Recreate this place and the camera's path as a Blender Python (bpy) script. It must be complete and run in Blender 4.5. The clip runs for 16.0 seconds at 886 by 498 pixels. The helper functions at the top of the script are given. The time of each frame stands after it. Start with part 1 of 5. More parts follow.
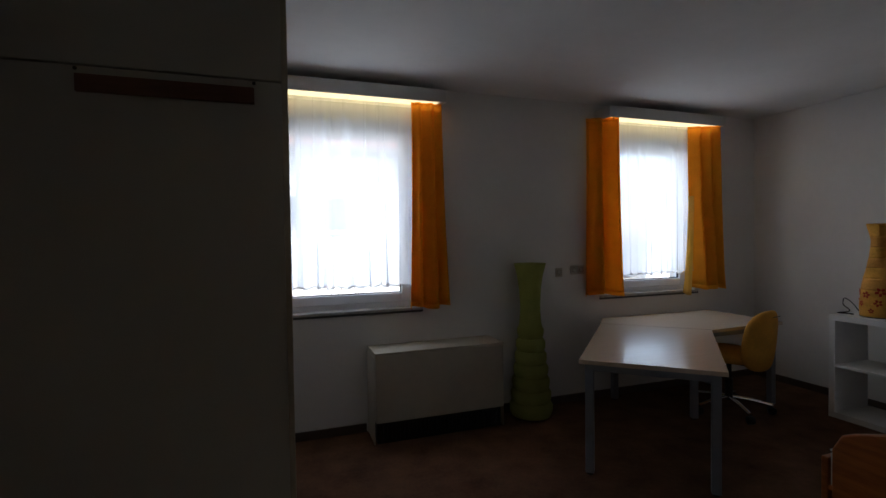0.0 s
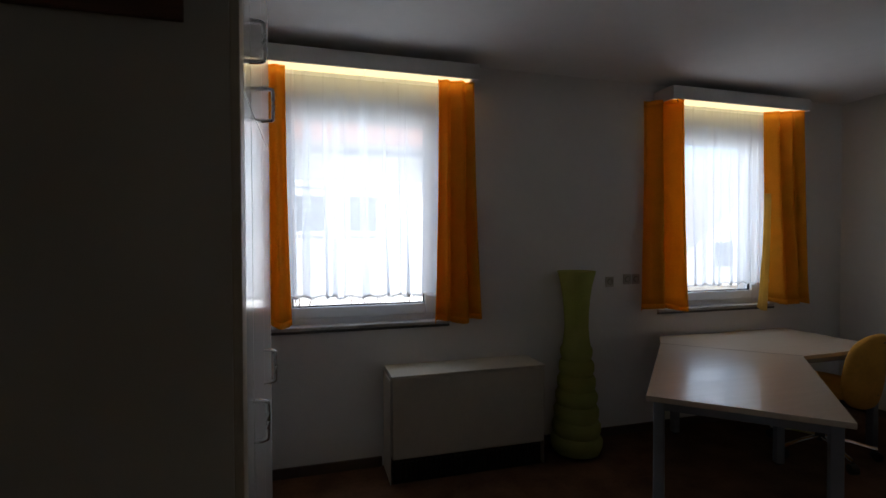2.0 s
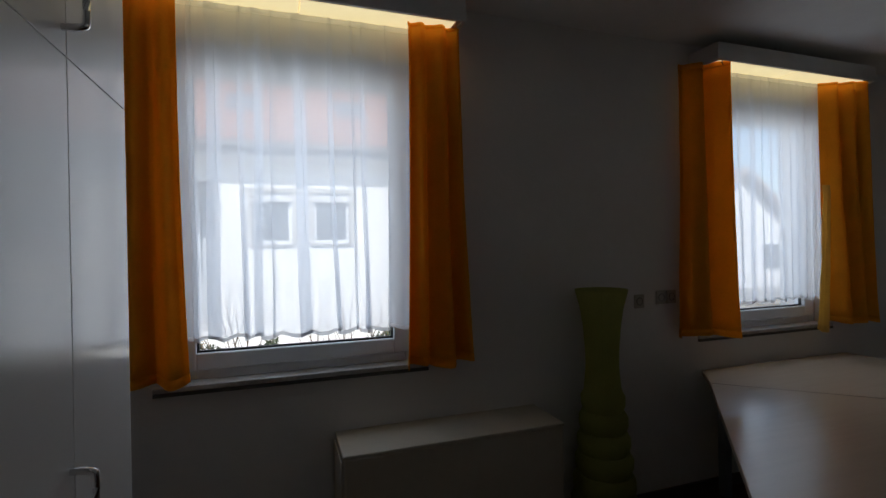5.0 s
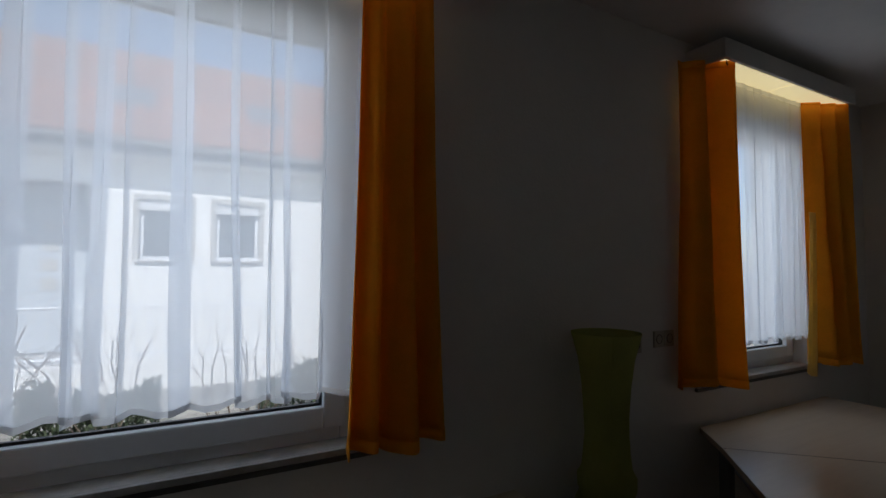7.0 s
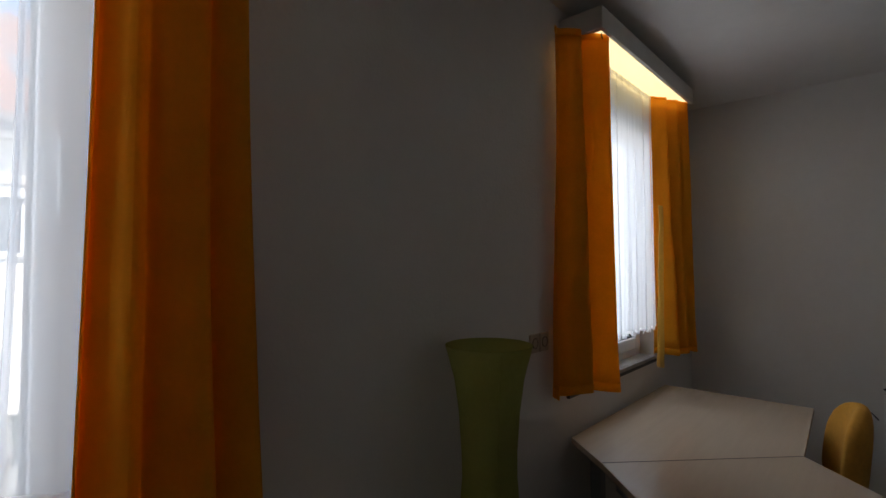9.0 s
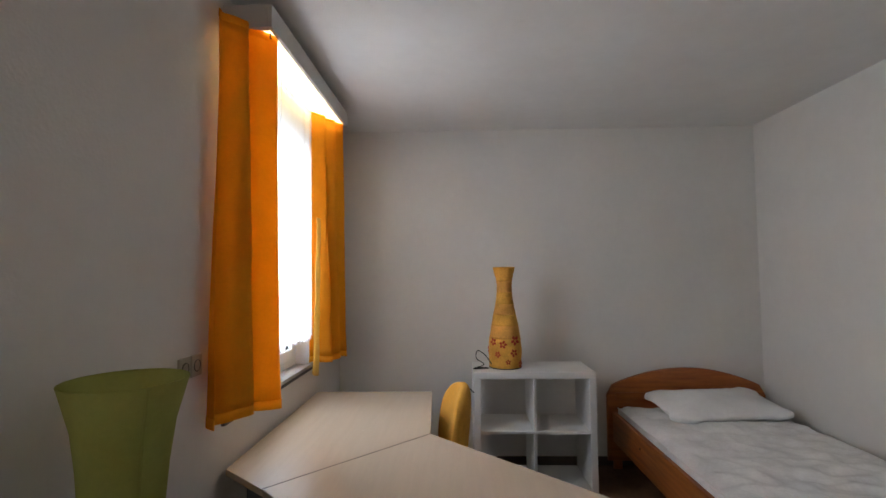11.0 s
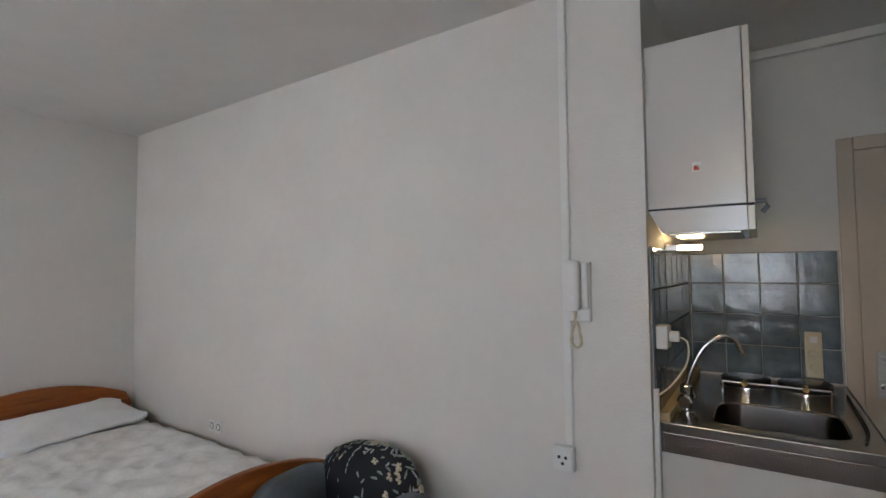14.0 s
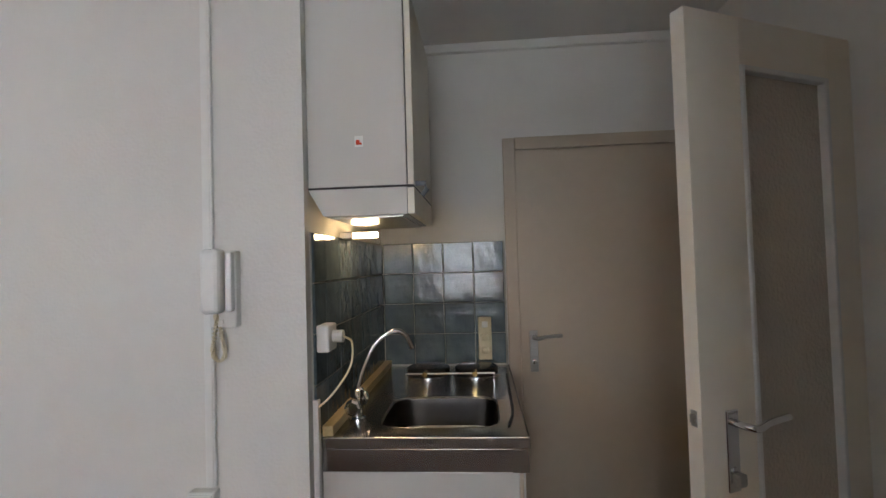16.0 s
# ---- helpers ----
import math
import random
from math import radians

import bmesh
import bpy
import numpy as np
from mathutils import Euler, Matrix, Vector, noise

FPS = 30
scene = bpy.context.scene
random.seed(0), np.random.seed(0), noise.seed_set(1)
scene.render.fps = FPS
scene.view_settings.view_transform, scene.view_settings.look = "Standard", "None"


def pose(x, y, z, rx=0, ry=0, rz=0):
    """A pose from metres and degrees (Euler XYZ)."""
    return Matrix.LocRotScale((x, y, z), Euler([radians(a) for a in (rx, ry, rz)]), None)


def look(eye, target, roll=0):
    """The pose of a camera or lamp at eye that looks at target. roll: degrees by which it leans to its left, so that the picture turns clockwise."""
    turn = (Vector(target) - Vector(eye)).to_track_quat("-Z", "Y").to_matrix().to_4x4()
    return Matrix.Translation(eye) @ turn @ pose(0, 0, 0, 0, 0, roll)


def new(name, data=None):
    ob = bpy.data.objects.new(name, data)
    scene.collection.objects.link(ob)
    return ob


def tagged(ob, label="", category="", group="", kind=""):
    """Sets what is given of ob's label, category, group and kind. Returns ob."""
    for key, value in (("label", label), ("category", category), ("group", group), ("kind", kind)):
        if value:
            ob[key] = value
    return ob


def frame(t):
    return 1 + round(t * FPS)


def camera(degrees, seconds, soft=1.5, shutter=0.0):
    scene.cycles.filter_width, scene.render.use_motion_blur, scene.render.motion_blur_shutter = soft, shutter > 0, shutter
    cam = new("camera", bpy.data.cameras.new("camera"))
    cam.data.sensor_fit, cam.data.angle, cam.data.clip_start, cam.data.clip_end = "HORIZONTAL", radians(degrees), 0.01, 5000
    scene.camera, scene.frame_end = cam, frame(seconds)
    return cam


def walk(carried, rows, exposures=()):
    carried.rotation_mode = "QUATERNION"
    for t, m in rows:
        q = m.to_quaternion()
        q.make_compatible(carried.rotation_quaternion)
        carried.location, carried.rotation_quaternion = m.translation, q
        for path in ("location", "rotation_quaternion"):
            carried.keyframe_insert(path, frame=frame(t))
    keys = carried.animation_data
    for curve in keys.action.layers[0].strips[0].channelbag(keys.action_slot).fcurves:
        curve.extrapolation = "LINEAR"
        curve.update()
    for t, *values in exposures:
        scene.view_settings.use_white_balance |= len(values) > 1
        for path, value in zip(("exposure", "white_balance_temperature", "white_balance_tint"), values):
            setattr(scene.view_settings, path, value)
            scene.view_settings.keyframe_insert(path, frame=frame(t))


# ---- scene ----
cam = camera(85.5, 16.0)
PATH = [
    (0, (2.225, -0.134, 1.405), (2.888, 1.752, 1.357), -0.8),
    (0.5, (2.268, -0.008, 1.401), (2.873, 1.898, 1.354), -0.8),
    (1, (2.331, 0.119, 1.405), (2.841, 2.053, 1.382), -0.7),
    (1.5, (2.383, 0.251, 1.407), (2.866, 2.192, 1.36), -0.5),
    (2, (2.384, 0.374, 1.399), (2.936, 2.296, 1.363), -0.2),
    (2.5, (2.394, 0.534, 1.407), (3.043, 2.426, 1.406), -1.4),
    (3, (2.43, 0.677, 1.4), (3.11, 2.558, 1.389), -1.4),
    (5.5, (2.702, 1.374, 1.409), (3.322, 3.275, 1.411), -0.5),
    (6, (2.763, 1.552, 1.405), (3.349, 3.463, 1.465), 0.1),
    (6.5, (2.773, 1.749, 1.403), (3.476, 3.62, 1.464), 1.1),
    (7, (2.722, 1.902, 1.419), (3.69, 3.65, 1.504), 0.4),
    (7.5, (2.743, 2.039, 1.408), (3.887, 3.678, 1.487), -0.3),
    (8, (2.83, 2.178, 1.405), (4.084, 3.735, 1.448), -0.9),
    (8.5, (2.945, 2.261, 1.414), (4.274, 3.754, 1.467), -0.3),
    (10.8, (3.047, 2.455, 1.429), (5.036, 2.647, 1.517), -0.7),
    (11, (3.052, 2.423, 1.419), (5.048, 2.483, 1.523), -0.5),
    (11.5, (3.042, 2.371, 1.449), (5.012, 2.039, 1.555), -0.4),
    (12, (3.015, 2.295, 1.452), (4.896, 1.625, 1.57), -0.8),
    (12.5, (2.954, 2.222, 1.459), (4.713, 1.275, 1.55), -0.8),
    (13, (2.863, 2.09, 1.476), (4.402, 0.817, 1.559), -0.9),
    (13.5, (2.797, 2.005, 1.477), (4.109, 0.497, 1.559), -1.0),
    (14, (2.72, 1.92, 1.452), (3.825, 0.256, 1.548), -0.5),
    (14.5, (2.642, 1.838, 1.455), (3.567, 0.066, 1.527), -0.6),
    (15, (2.589, 1.782, 1.45), (3.261, -0.102, 1.486), -1.1),
    (15.5, (2.57, 1.676, 1.434), (2.927, -0.291, 1.491), -1.7),
    (16, (2.549, 1.501, 1.432), (2.7, -0.492, 1.491), -1.7),
]
EXPOSURES = [(0.0, 1.13, 6100, 10), (1.0, 1.3, 6100, 10), (2.0, 0.95, 6200, 10), (3.0, 0.8, 6250, 10), (5.5, 0.12, 6150, 9), (7.0, -0.05, 6100, 9),
             (8.0, 0.48, 6450, 10), (8.5, 0.60, 6550, 10), (10.8, 2.65, 6550, 11), (12.5, 2.58, 6300, 10), (13.5, 2.78, 6250, 10), (14.0, 3.05, 6300, 10),
             (14.5, 3.42, 6300, 10), (16.0, 3.3, 6400, 10)]
walk(cam, [(t, look(eye, target, roll)) for t, eye, target, roll in PATH], EXPOSURES)

# ---- world, sun and exposure ----
world = bpy.data.worlds.new("sky")
scene.world = world
world.use_nodes = True
wn = world.node_tree
sky = wn.nodes.new("ShaderNodeTexSky")
sky.sky_type, sky.sun_disc = "NISHITA", False
sky.sun_elevation, sky.sun_rotation = radians(48), radians(190)
wn.nodes["Background"].inputs["Strength"].default_value = 0.15
wn.links.new(sky.outputs[0], wn.nodes["Background"].inputs["Color"])
sun = new("sun", bpy.data.lights.new("sun", "SUN"))
sun.data.energy, sun.data.angle, sun.data.color = 4.8, radians(0.5), (1.0, 0.95, 0.88)
# the sun stands behind the building, to the south-south-west, and lights the house across the yard
sun.matrix_world = look((0, -10, 12), (1.5, -2.0, 2.0))


def window_sky(name, x, z, sx, sz, power):
    """The sky's light in a window opening."""
    la = new(name, bpy.data.lights.new(name, "AREA"))
    la.data.shape, la.data.size, la.data.size_y = "RECTANGLE", sx, sz
    la.data.energy, la.data.color = power, (0.86, 0.93, 1.0)
    la.matrix_world = look((x, 3.67, z), (x, 2.0, z - 0.35))
    return la


window_sky("skylight", 2.717, 1.62, 1.0, 1.3, 3.8)
window_sky("skylight", 5.421, 1.62, 1.0, 1.3, 3.45)


# ---- materials ----
def material(name, color, rough=0.6, metal=0.0, vary=0.08, scale=6.0, bump=0.0, bump_scale=60.0, stretch=(1, 1, 1), second=None,
             coat=0.0, per_object=0.0, spec=0.5):
    m = bpy.data.materials.new(name)
    m.use_nodes = True
    nt = m.node_tree
    b = nt.nodes["Principled BSDF"]
    b.inputs["Roughness"].default_value, b.inputs["Metallic"].default_value = rough, metal
    b.inputs["Coat Weight"].default_value = coat
    b.inputs["Specular IOR Level"].default_value = spec
    tc = nt.nodes.new("ShaderNodeTexCoord")
    mp = nt.nodes.new("ShaderNodeMapping")
    mp.inputs["Scale"].default_value = stretch
    nt.links.new(tc.outputs["Object"], mp.inputs["Vector"])
    big, fine = nt.nodes.new("ShaderNodeTexNoise"), nt.nodes.new("ShaderNodeTexNoise")
    for n, s in ((big, scale), (fine, scale * 9)):
        n.inputs["Scale"].default_value, n.inputs["Detail"].default_value = s, 6
        nt.links.new(mp.outputs[0], n.inputs["Vector"])
    add = nt.nodes.new("ShaderNodeMath")
    add.operation = "MULTIPLY_ADD"
    add.inputs[1].default_value = 0.4
    nt.links.new(fine.outputs[0], add.inputs[0])
    nt.links.new(big.outputs[0], add.inputs[2])
    ramp = nt.nodes.new("ShaderNodeValToRGB")
    dark = second or [c * (1 - 2.2 * vary) for c in color]
    light = color if second else [min(1, c * (1 + vary)) for c in color]
    ramp.color_ramp.elements[0].color, ramp.color_ramp.elements[1].color = (*dark, 1), (*light, 1)
    ramp.color_ramp.elements[0].position, ramp.color_ramp.elements[1].position = 0.45, 0.95
    nt.links.new(add.outputs[0], ramp.inputs[0])
    last = ramp.outputs[0]
    if per_object:
        info, hsv = nt.nodes.new("ShaderNodeObjectInfo"), nt.nodes.new("ShaderNodeHueSaturation")
        rng = nt.nodes.new("ShaderNodeMapRange")
        rng.inputs["To Min"].default_value, rng.inputs["To Max"].default_value = 1 - per_object, 1 + per_object
        nt.links.new(info.outputs["Random"], rng.inputs["Value"])
        nt.links.new(rng.outputs[0], hsv.inputs["Value"])
        nt.links.new(last, hsv.inputs["Color"])
        last = hsv.outputs[0]
    nt.links.new(last, b.inputs["Base Color"])
    rr = nt.nodes.new("ShaderNodeMapRange")
    rr.inputs["To Min"].default_value, rr.inputs["To Max"].default_value = rough * 0.9, min(1, rough * 1.1)
    nt.links.new(fine.outputs[0], rr.inputs["Value"])
    nt.links.new(rr.outputs[0], b.inputs["Roughness"])
    if bump:
        bn, bp = nt.nodes.new("ShaderNodeTexNoise"), nt.nodes.new("ShaderNodeBump")
        bn.inputs["Scale"].default_value, bn.inputs["Detail"].default_value = bump_scale, 5
        bp.inputs["Strength"].default_value, bp.inputs["Distance"].default_value = bump, 0.004
        nt.links.new(mp.outputs[0], bn.inputs["Vector"])
        nt.links.new(bn.outputs[0], bp.inputs["Height"])
        nt.links.new(bp.outputs[0], b.inputs["Normal"])
    return m


def glowing(name, color, strength):
    m = bpy.data.materials.new(name)
    m.use_nodes = True
    b = m.node_tree.nodes["Principled BSDF"]
    b.inputs["Base Color"].default_value = (*color, 1)
    b.inputs["Emission Color"].default_value, b.inputs["Emission Strength"].default_value = (*color, 1), strength
    return m


def cloth(name, color, translucent, clear=0.0, rough=0.9, weave=900, vary=0.1):
    """Woven cloth that lets light through; clear: the share of open mesh."""
    m = material(name, color, rough, vary=vary, scale=9, bump=0.25, bump_scale=weave, spec=0.2)
    nt = m.node_tree
    b, out = nt.nodes["Principled BSDF"], nt.nodes["Material Output"]
    tr, mix = nt.nodes.new("ShaderNodeBsdfTranslucent"), nt.nodes.new("ShaderNodeMixShader")
    tr.inputs["Color"].default_value = (*color, 1)
    mix.inputs[0].default_value = translucent
    nt.links.new(b.outputs[0], mix.inputs[1])
    nt.links.new(tr.outputs[0], mix.inputs[2])
    last = mix.outputs[0]
    if clear:
        tp, mx = nt.nodes.new("ShaderNodeBsdfTransparent"), nt.nodes.new("ShaderNodeMixShader")
        mx.inputs[0].default_value = clear
        nt.links.new(last, mx.inputs[1])
        nt.links.new(tp.outputs[0], mx.inputs[2])
        last = mx.outputs[0]
    nt.links.new(last, out.inputs["Surface"])
    return m


def glass(name, tint=(1, 1, 1), rough=0.0, clear=0.92):
    m = bpy.data.materials.new(name)
    m.use_nodes = True
    nt = m.node_tree
    out = nt.nodes["Material Output"]
    tp, gl, mix = nt.nodes.new("ShaderNodeBsdfTransparent"), nt.nodes.new("ShaderNodeBsdfGlossy"), nt.nodes.new("ShaderNodeMixShader")
    tp.inputs["Color"].default_value = (*tint, 1)
    gl.inputs["Roughness"].default_value = rough
    mix.inputs[0].default_value = 1 - clear
    nt.links.new(tp.outputs[0], mix.inputs[1])
    nt.links.new(gl.outputs[0], mix.inputs[2])
    nt.links.new(mix.outputs[0], out.inputs["Surface"])
    return m


M_WALL = material("wall_paint", (0.75, 0.724, 0.685), 0.85, vary=0.025, scale=2.2, bump=0.35, bump_scale=90)
M_CEIL = material("ceiling_paint", (0.78, 0.76, 0.73), 0.9, vary=0.03, scale=1.6, bump=0.3, bump_scale=120)
M_FLOOR = material("brown_carpet", (0.145, 0.073, 0.042), 0.95, vary=0.22, scale=5, bump=0.6, bump_scale=400, spec=0.1)
M_BASE = material("baseboard_brown", (0.09, 0.06, 0.045), 0.6, vary=0.15)
M_PVC = material("white_pvc", (0.82, 0.84, 0.86), 0.35, vary=0.02)
M_SILLEDGE = material("dark_stone_edge", (0.10, 0.095, 0.09), 0.4, vary=0.15)
M_SOCKET = material("socket_beige", (0.46, 0.41, 0.33), 0.4, vary=0.05)
M_MARBLE = material("grey_marble", (0.52, 0.50, 0.48), 0.3, vary=0.2, scale=7, stretch=(1, 2.2, 1))
M_PANE = glass("window_glass")
M_SEAL = material("black_seal", (0.02, 0.02, 0.022), 0.6)
M_DRAPE = cloth("orange_drape", (0.97, 0.46, 0.03), 0.46)
M_NET = cloth("white_net", (0.93, 0.95, 0.985), 0.84, 0.43, weave=1500, vary=0.03)
M_PELMET = material("pelmet_white", (0.64, 0.62, 0.58), 0.7, vary=0.04)
M_TUBE = glowing("lit_diffuser", (1.0, 0.82, 0.44), 0.6)
M_WARD = material("wardrobe_laminate", (0.63, 0.61, 0.575), 0.15, vary=0.008, scale=1.2)
M_WARDEDGE = material("wardrobe_edge", (0.46, 0.38, 0.27), 0.5, vary=0.1, scale=5, stretch=(8, 8, 1))
M_ENDP = material("end_panel_laminate", (0.46, 0.415, 0.335), 0.3, vary=0.02, scale=1.5)
M_STRIP = material("brown_strip", (0.16, 0.06, 0.03), 0.5, vary=0.15, stretch=(1, 8, 8))
M_CHROME = material("chrome", (0.75, 0.75, 0.76), 0.12, 1.0, vary=0.01)
M_BRUSHED = material("brushed_metal", (0.55, 0.54, 0.52), 0.3, 1.0, vary=0.08, stretch=(1, 30, 30))
M_STEEL = material("stainless_steel", (0.40, 0.39, 0.375), 0.26, 1.0, vary=0.015, scale=1.2)
M_HEATER = material("heater_cream", (0.52, 0.465, 0.37), 0.5, vary=0.05, scale=3)
M_BLACK = material("black_plastic", (0.02, 0.019, 0.018), 0.5, vary=0.1)
M_DESK = material("beech_desktop", (0.60, 0.48, 0.36), 0.26, vary=0.02, scale=3, stretch=(1, 12, 12), coat=0.15)
M_GREYMETAL = material("grey_metal", (0.24, 0.26, 0.29), 0.4, 0.3, vary=0.06)
M_SHELF = material("white_shelf", (0.80, 0.79, 0.77), 0.45, vary=0.03)
M_PINE = material("stained_pine", (0.44, 0.135, 0.022), 0.42, scale=3.2, stretch=(1, 14, 14), second=(0.22, 0.052, 0.008), coat=0.08)
M_PINEY = material("stained_pine_across", (0.44, 0.135, 0.022), 0.42, scale=3.2, stretch=(14, 1, 14), second=(0.22, 0.052, 0.008), coat=0.08)
M_MATTRESS = material("mattress_ticking", (0.83, 0.82, 0.80), 0.85, vary=0.08, scale=7, bump=0.5, bump_scale=35)
M_PILLOW = material("white_cotton", (0.85, 0.85, 0.85), 0.9, vary=0.04, bump=0.5, bump_scale=25)
M_PLASTIC = material("white_plastic", (0.80, 0.79, 0.76), 0.4, vary=0.03)
M_IVORY = material("ivory_plastic", (0.68, 0.60, 0.42), 0.45, vary=0.06)
M_DOOR = material("door_paint", (0.56, 0.465, 0.365), 0.42, vary=0.04, scale=2, bump=0.1)
M_LEAF = material("door_white", (0.88, 0.81, 0.70), 0.35, vary=0.03, scale=2)
M_YELLOW = material("yellow_upholstery", (0.72, 0.36, 0.05), 0.9, vary=0.1, bump=0.4, bump_scale=300)
M_GREENP = cloth("green_paper", (0.43, 0.44, 0.13), 0.4, weave=200)
M_YELLOWP = cloth("yellow_paper", (0.97, 0.46, 0.085), 0.12, weave=200, vary=0.2)
M_ORANGEP = cloth("orange_paper", (0.94, 0.43, 0.10), 0.15, weave=200, vary=0.2)
M_FLOWER = material("red_flower", (0.55, 0.05, 0.015), 0.8)
M_GREYCLOTH = material("grey_upholstery", (0.17, 0.19, 0.21), 0.95, vary=0.12, bump=0.4, bump_scale=350)
M_FLORAL = material("black_print_cloth", (0.018, 0.02, 0.026), 0.9, vary=0.2, bump=0.3, bump_scale=300)
M_LEAFG = material("printed_green", (0.30, 0.35, 0.31), 0.9, vary=0.2)
M_LEAFB = material("printed_blue", (0.42, 0.46, 0.48), 0.9, vary=0.2)
M_PALEFLOWER = material("printed_flower_pale", (0.62, 0.52, 0.38), 0.9, vary=0.15)
# the sheet's steel, darkened to stand in for the dark hall the basin mirrors
M_BASIN = material("shaded_basin_steel", (0.06, 0.055, 0.052), 0.33, 1.0, vary=0.05, scale=6)
M_BLACKGLOSS = material("black_iron", (0.03, 0.028, 0.026), 0.22, vary=0.1)
M_BRASS = material("brass", (0.75, 0.52, 0.20), 0.18, 1.0)
M_LEDGE = material("pale_wood", (0.55, 0.42, 0.22), 0.5, vary=0.1, stretch=(10, 1, 10))
M_DOOREDGE = material("cream_front", (0.70, 0.66, 0.56), 0.35, vary=0.03)
M_WARMTUBE = glowing("warm_tube_glow", (1.0, 0.70, 0.36), 9.0)
M_FROST = material("frosted_glass", (0.60, 0.54, 0.46), 0.1, vary=0.03, bump=0.9, bump_scale=90)
M_TILE = material("blue_tile", (0.125, 0.16, 0.185), 0.06, scale=14, second=(0.07, 0.095, 0.115), bump=1.0, bump_scale=14, per_object=0.2)
M_GROUT = material("grout", (0.50, 0.48, 0.44), 0.9)
M_RENDERW = material("house_render", (0.88, 0.87, 0.84), 0.9, vary=0.04, bump=0.4, bump_scale=60)
M_ROOFT = material("clay_roof", (0.33, 0.17, 0.115), 0.8, vary=0.15, per_object=0.15)
M_GROUND = material("garden_ground", (0.32, 0.31, 0.28), 0.95, vary=0.3, scale=0.8)


# ---- building helpers ----
def box(bm, lo, hi, bevel=0.0, turn=None):
    lo, hi = Vector(lo), Vector(hi)
    c, s = (lo + hi) / 2, hi - lo
    made = bmesh.ops.create_cube(bm, size=1, matrix=Matrix.Translation(c) @ Matrix.Diagonal((*s, 1)))
    if bevel:
        edges = {e for v in made["verts"] for e in v.link_edges}
        made = bmesh.ops.bevel(bm, geom=list(edges), offset=min(bevel, 0.45 * min(s)), segments=2, affect="EDGES", profile=0.5)
    if turn:
        bmesh.ops.transform(bm, matrix=turn, verts=list({v for v in made["verts"]}))
    return bm


def boxes(*items, bevel=0.0):
    bm = bmesh.new()
    for lo, hi in items:
        box(bm, lo, hi, bevel)
    return bm


def prism(points, z0, z1, bevel=0.0):
    """An upright prism over a plan outline."""
    bm = bmesh.new()
    low = [bm.verts.new((x, y, z0)) for x, y in points]
    face = bm.faces.new(low)
    up = bmesh.ops.extrude_face_region(bm, geom=[face])
    bmesh.ops.translate(bm, vec=(0, 0, z1 - z0), verts=[g for g in up["geom"] if isinstance(g, bmesh.types.BMVert)])
    bmesh.ops.recalc_face_normals(bm, faces=bm.faces[:])
    if bevel:
        bmesh.ops.bevel(bm, geom=bm.edges[:], offset=bevel, segments=2, affect="EDGES", profile=0.5)
    return bm


def lathe(profile, steps=32, wobble=0.0, at=(0, 0, 0)):
    """A turned shape from (radius, height) pairs."""
    bm, rings = bmesh.new(), []
    for r, z in profile:
        ring = []
        for i in range(steps):
            a = 2 * math.pi * i / steps
            k = r * (1 + wobble * noise.noise(Vector((3 * math.cos(a), 3 * math.sin(a), z * 14))))
            ring.append(bm.verts.new((at[0] + k * math.cos(a), at[1] + k * math.sin(a), at[2] + z)))
        rings.append(ring)
    for a, b in zip(rings, rings[1:]):
        for i in range(steps):
            bm.faces.new((a[i], a[(i + 1) % steps], b[(i + 1) % steps], b[i]))
    bm.faces.new(list(reversed(rings[0])))
    bm.faces.new(rings[-1])
    return bm


def rod(bm, points, radius, steps=10):
    """A round bar along a line of points, added to bm."""
    points = [Vector(p) for p in points]
    rings = []
    for i, p in enumerate(points):
        d = (points[min(i + 1, len(points) - 1)] - points[max(i - 1, 0)]).normalized()
        q = d.to_track_quat("Z", "Y")
        rings.append([bm.verts.new(p + q @ Vector((radius * math.cos(2 * math.pi * k / steps), radius * math.sin(2 * math.pi * k / steps), 0)))
                      for k in range(steps)])
    for a, b in zip(rings, rings[1:]):
        for k in range(steps):
            bm.faces.new((a[k], a[(k + 1) % steps], b[(k + 1) % steps], b[k]))
    bm.faces.new(list(reversed(rings[0])))
    bm.faces.new(rings[-1])
    return bm


def rods(*lines, radius=0.01):
    bm = bmesh.new()
    for line in lines:
        rod(bm, line, radius)
    return bm


def arc(points, n=8):
    """A smooth line through the given points."""
    p = [Vector(q) for q in points]
    p = [2 * p[0] - p[1]] + p + [2 * p[-1] - p[-2]]
    out = []
    for i in range(1, len(p) - 2):
        for k in range(n):
            t = k / n
            out.append(0.5 * (2 * p[i] + (p[i + 1] - p[i - 1]) * t + (2 * p[i - 1] - 5 * p[i] + 4 * p[i + 1] - p[i + 2]) * t * t
                              + (3 * p[i] - p[i - 1] - 3 * p[i + 1] + p[i + 2]) * t ** 3))
    return out + [p[-2]]


def mesh_of(name, bm, mat, smooth=False):
    me = bpy.data.meshes.new(name)
    bmesh.ops.recalc_face_normals(bm, faces=bm.faces[:])
    bm.to_mesh(me)
    bm.free()
    me.materials.append(mat)
    if smooth:
        me.shade_smooth()
        me.set_sharp_from_angle(angle=radians(38))
    return me


def part(name, bm, mat, parent, label="", smooth=False):
    ob = new(name, mesh_of(name, bm, mat, smooth))
    if parent:
        ob.parent = parent
        ob.matrix_parent_inverse = parent.matrix_world.inverted()
    return tagged(ob, label)


def thing(name, label, category, at=(0, 0, 0), group="", kind=""):
    ob = new(name)
    ob.empty_display_size = 0.1
    ob.matrix_world = Matrix.Translation(at)
    return tagged(ob, label, category, group, kind)


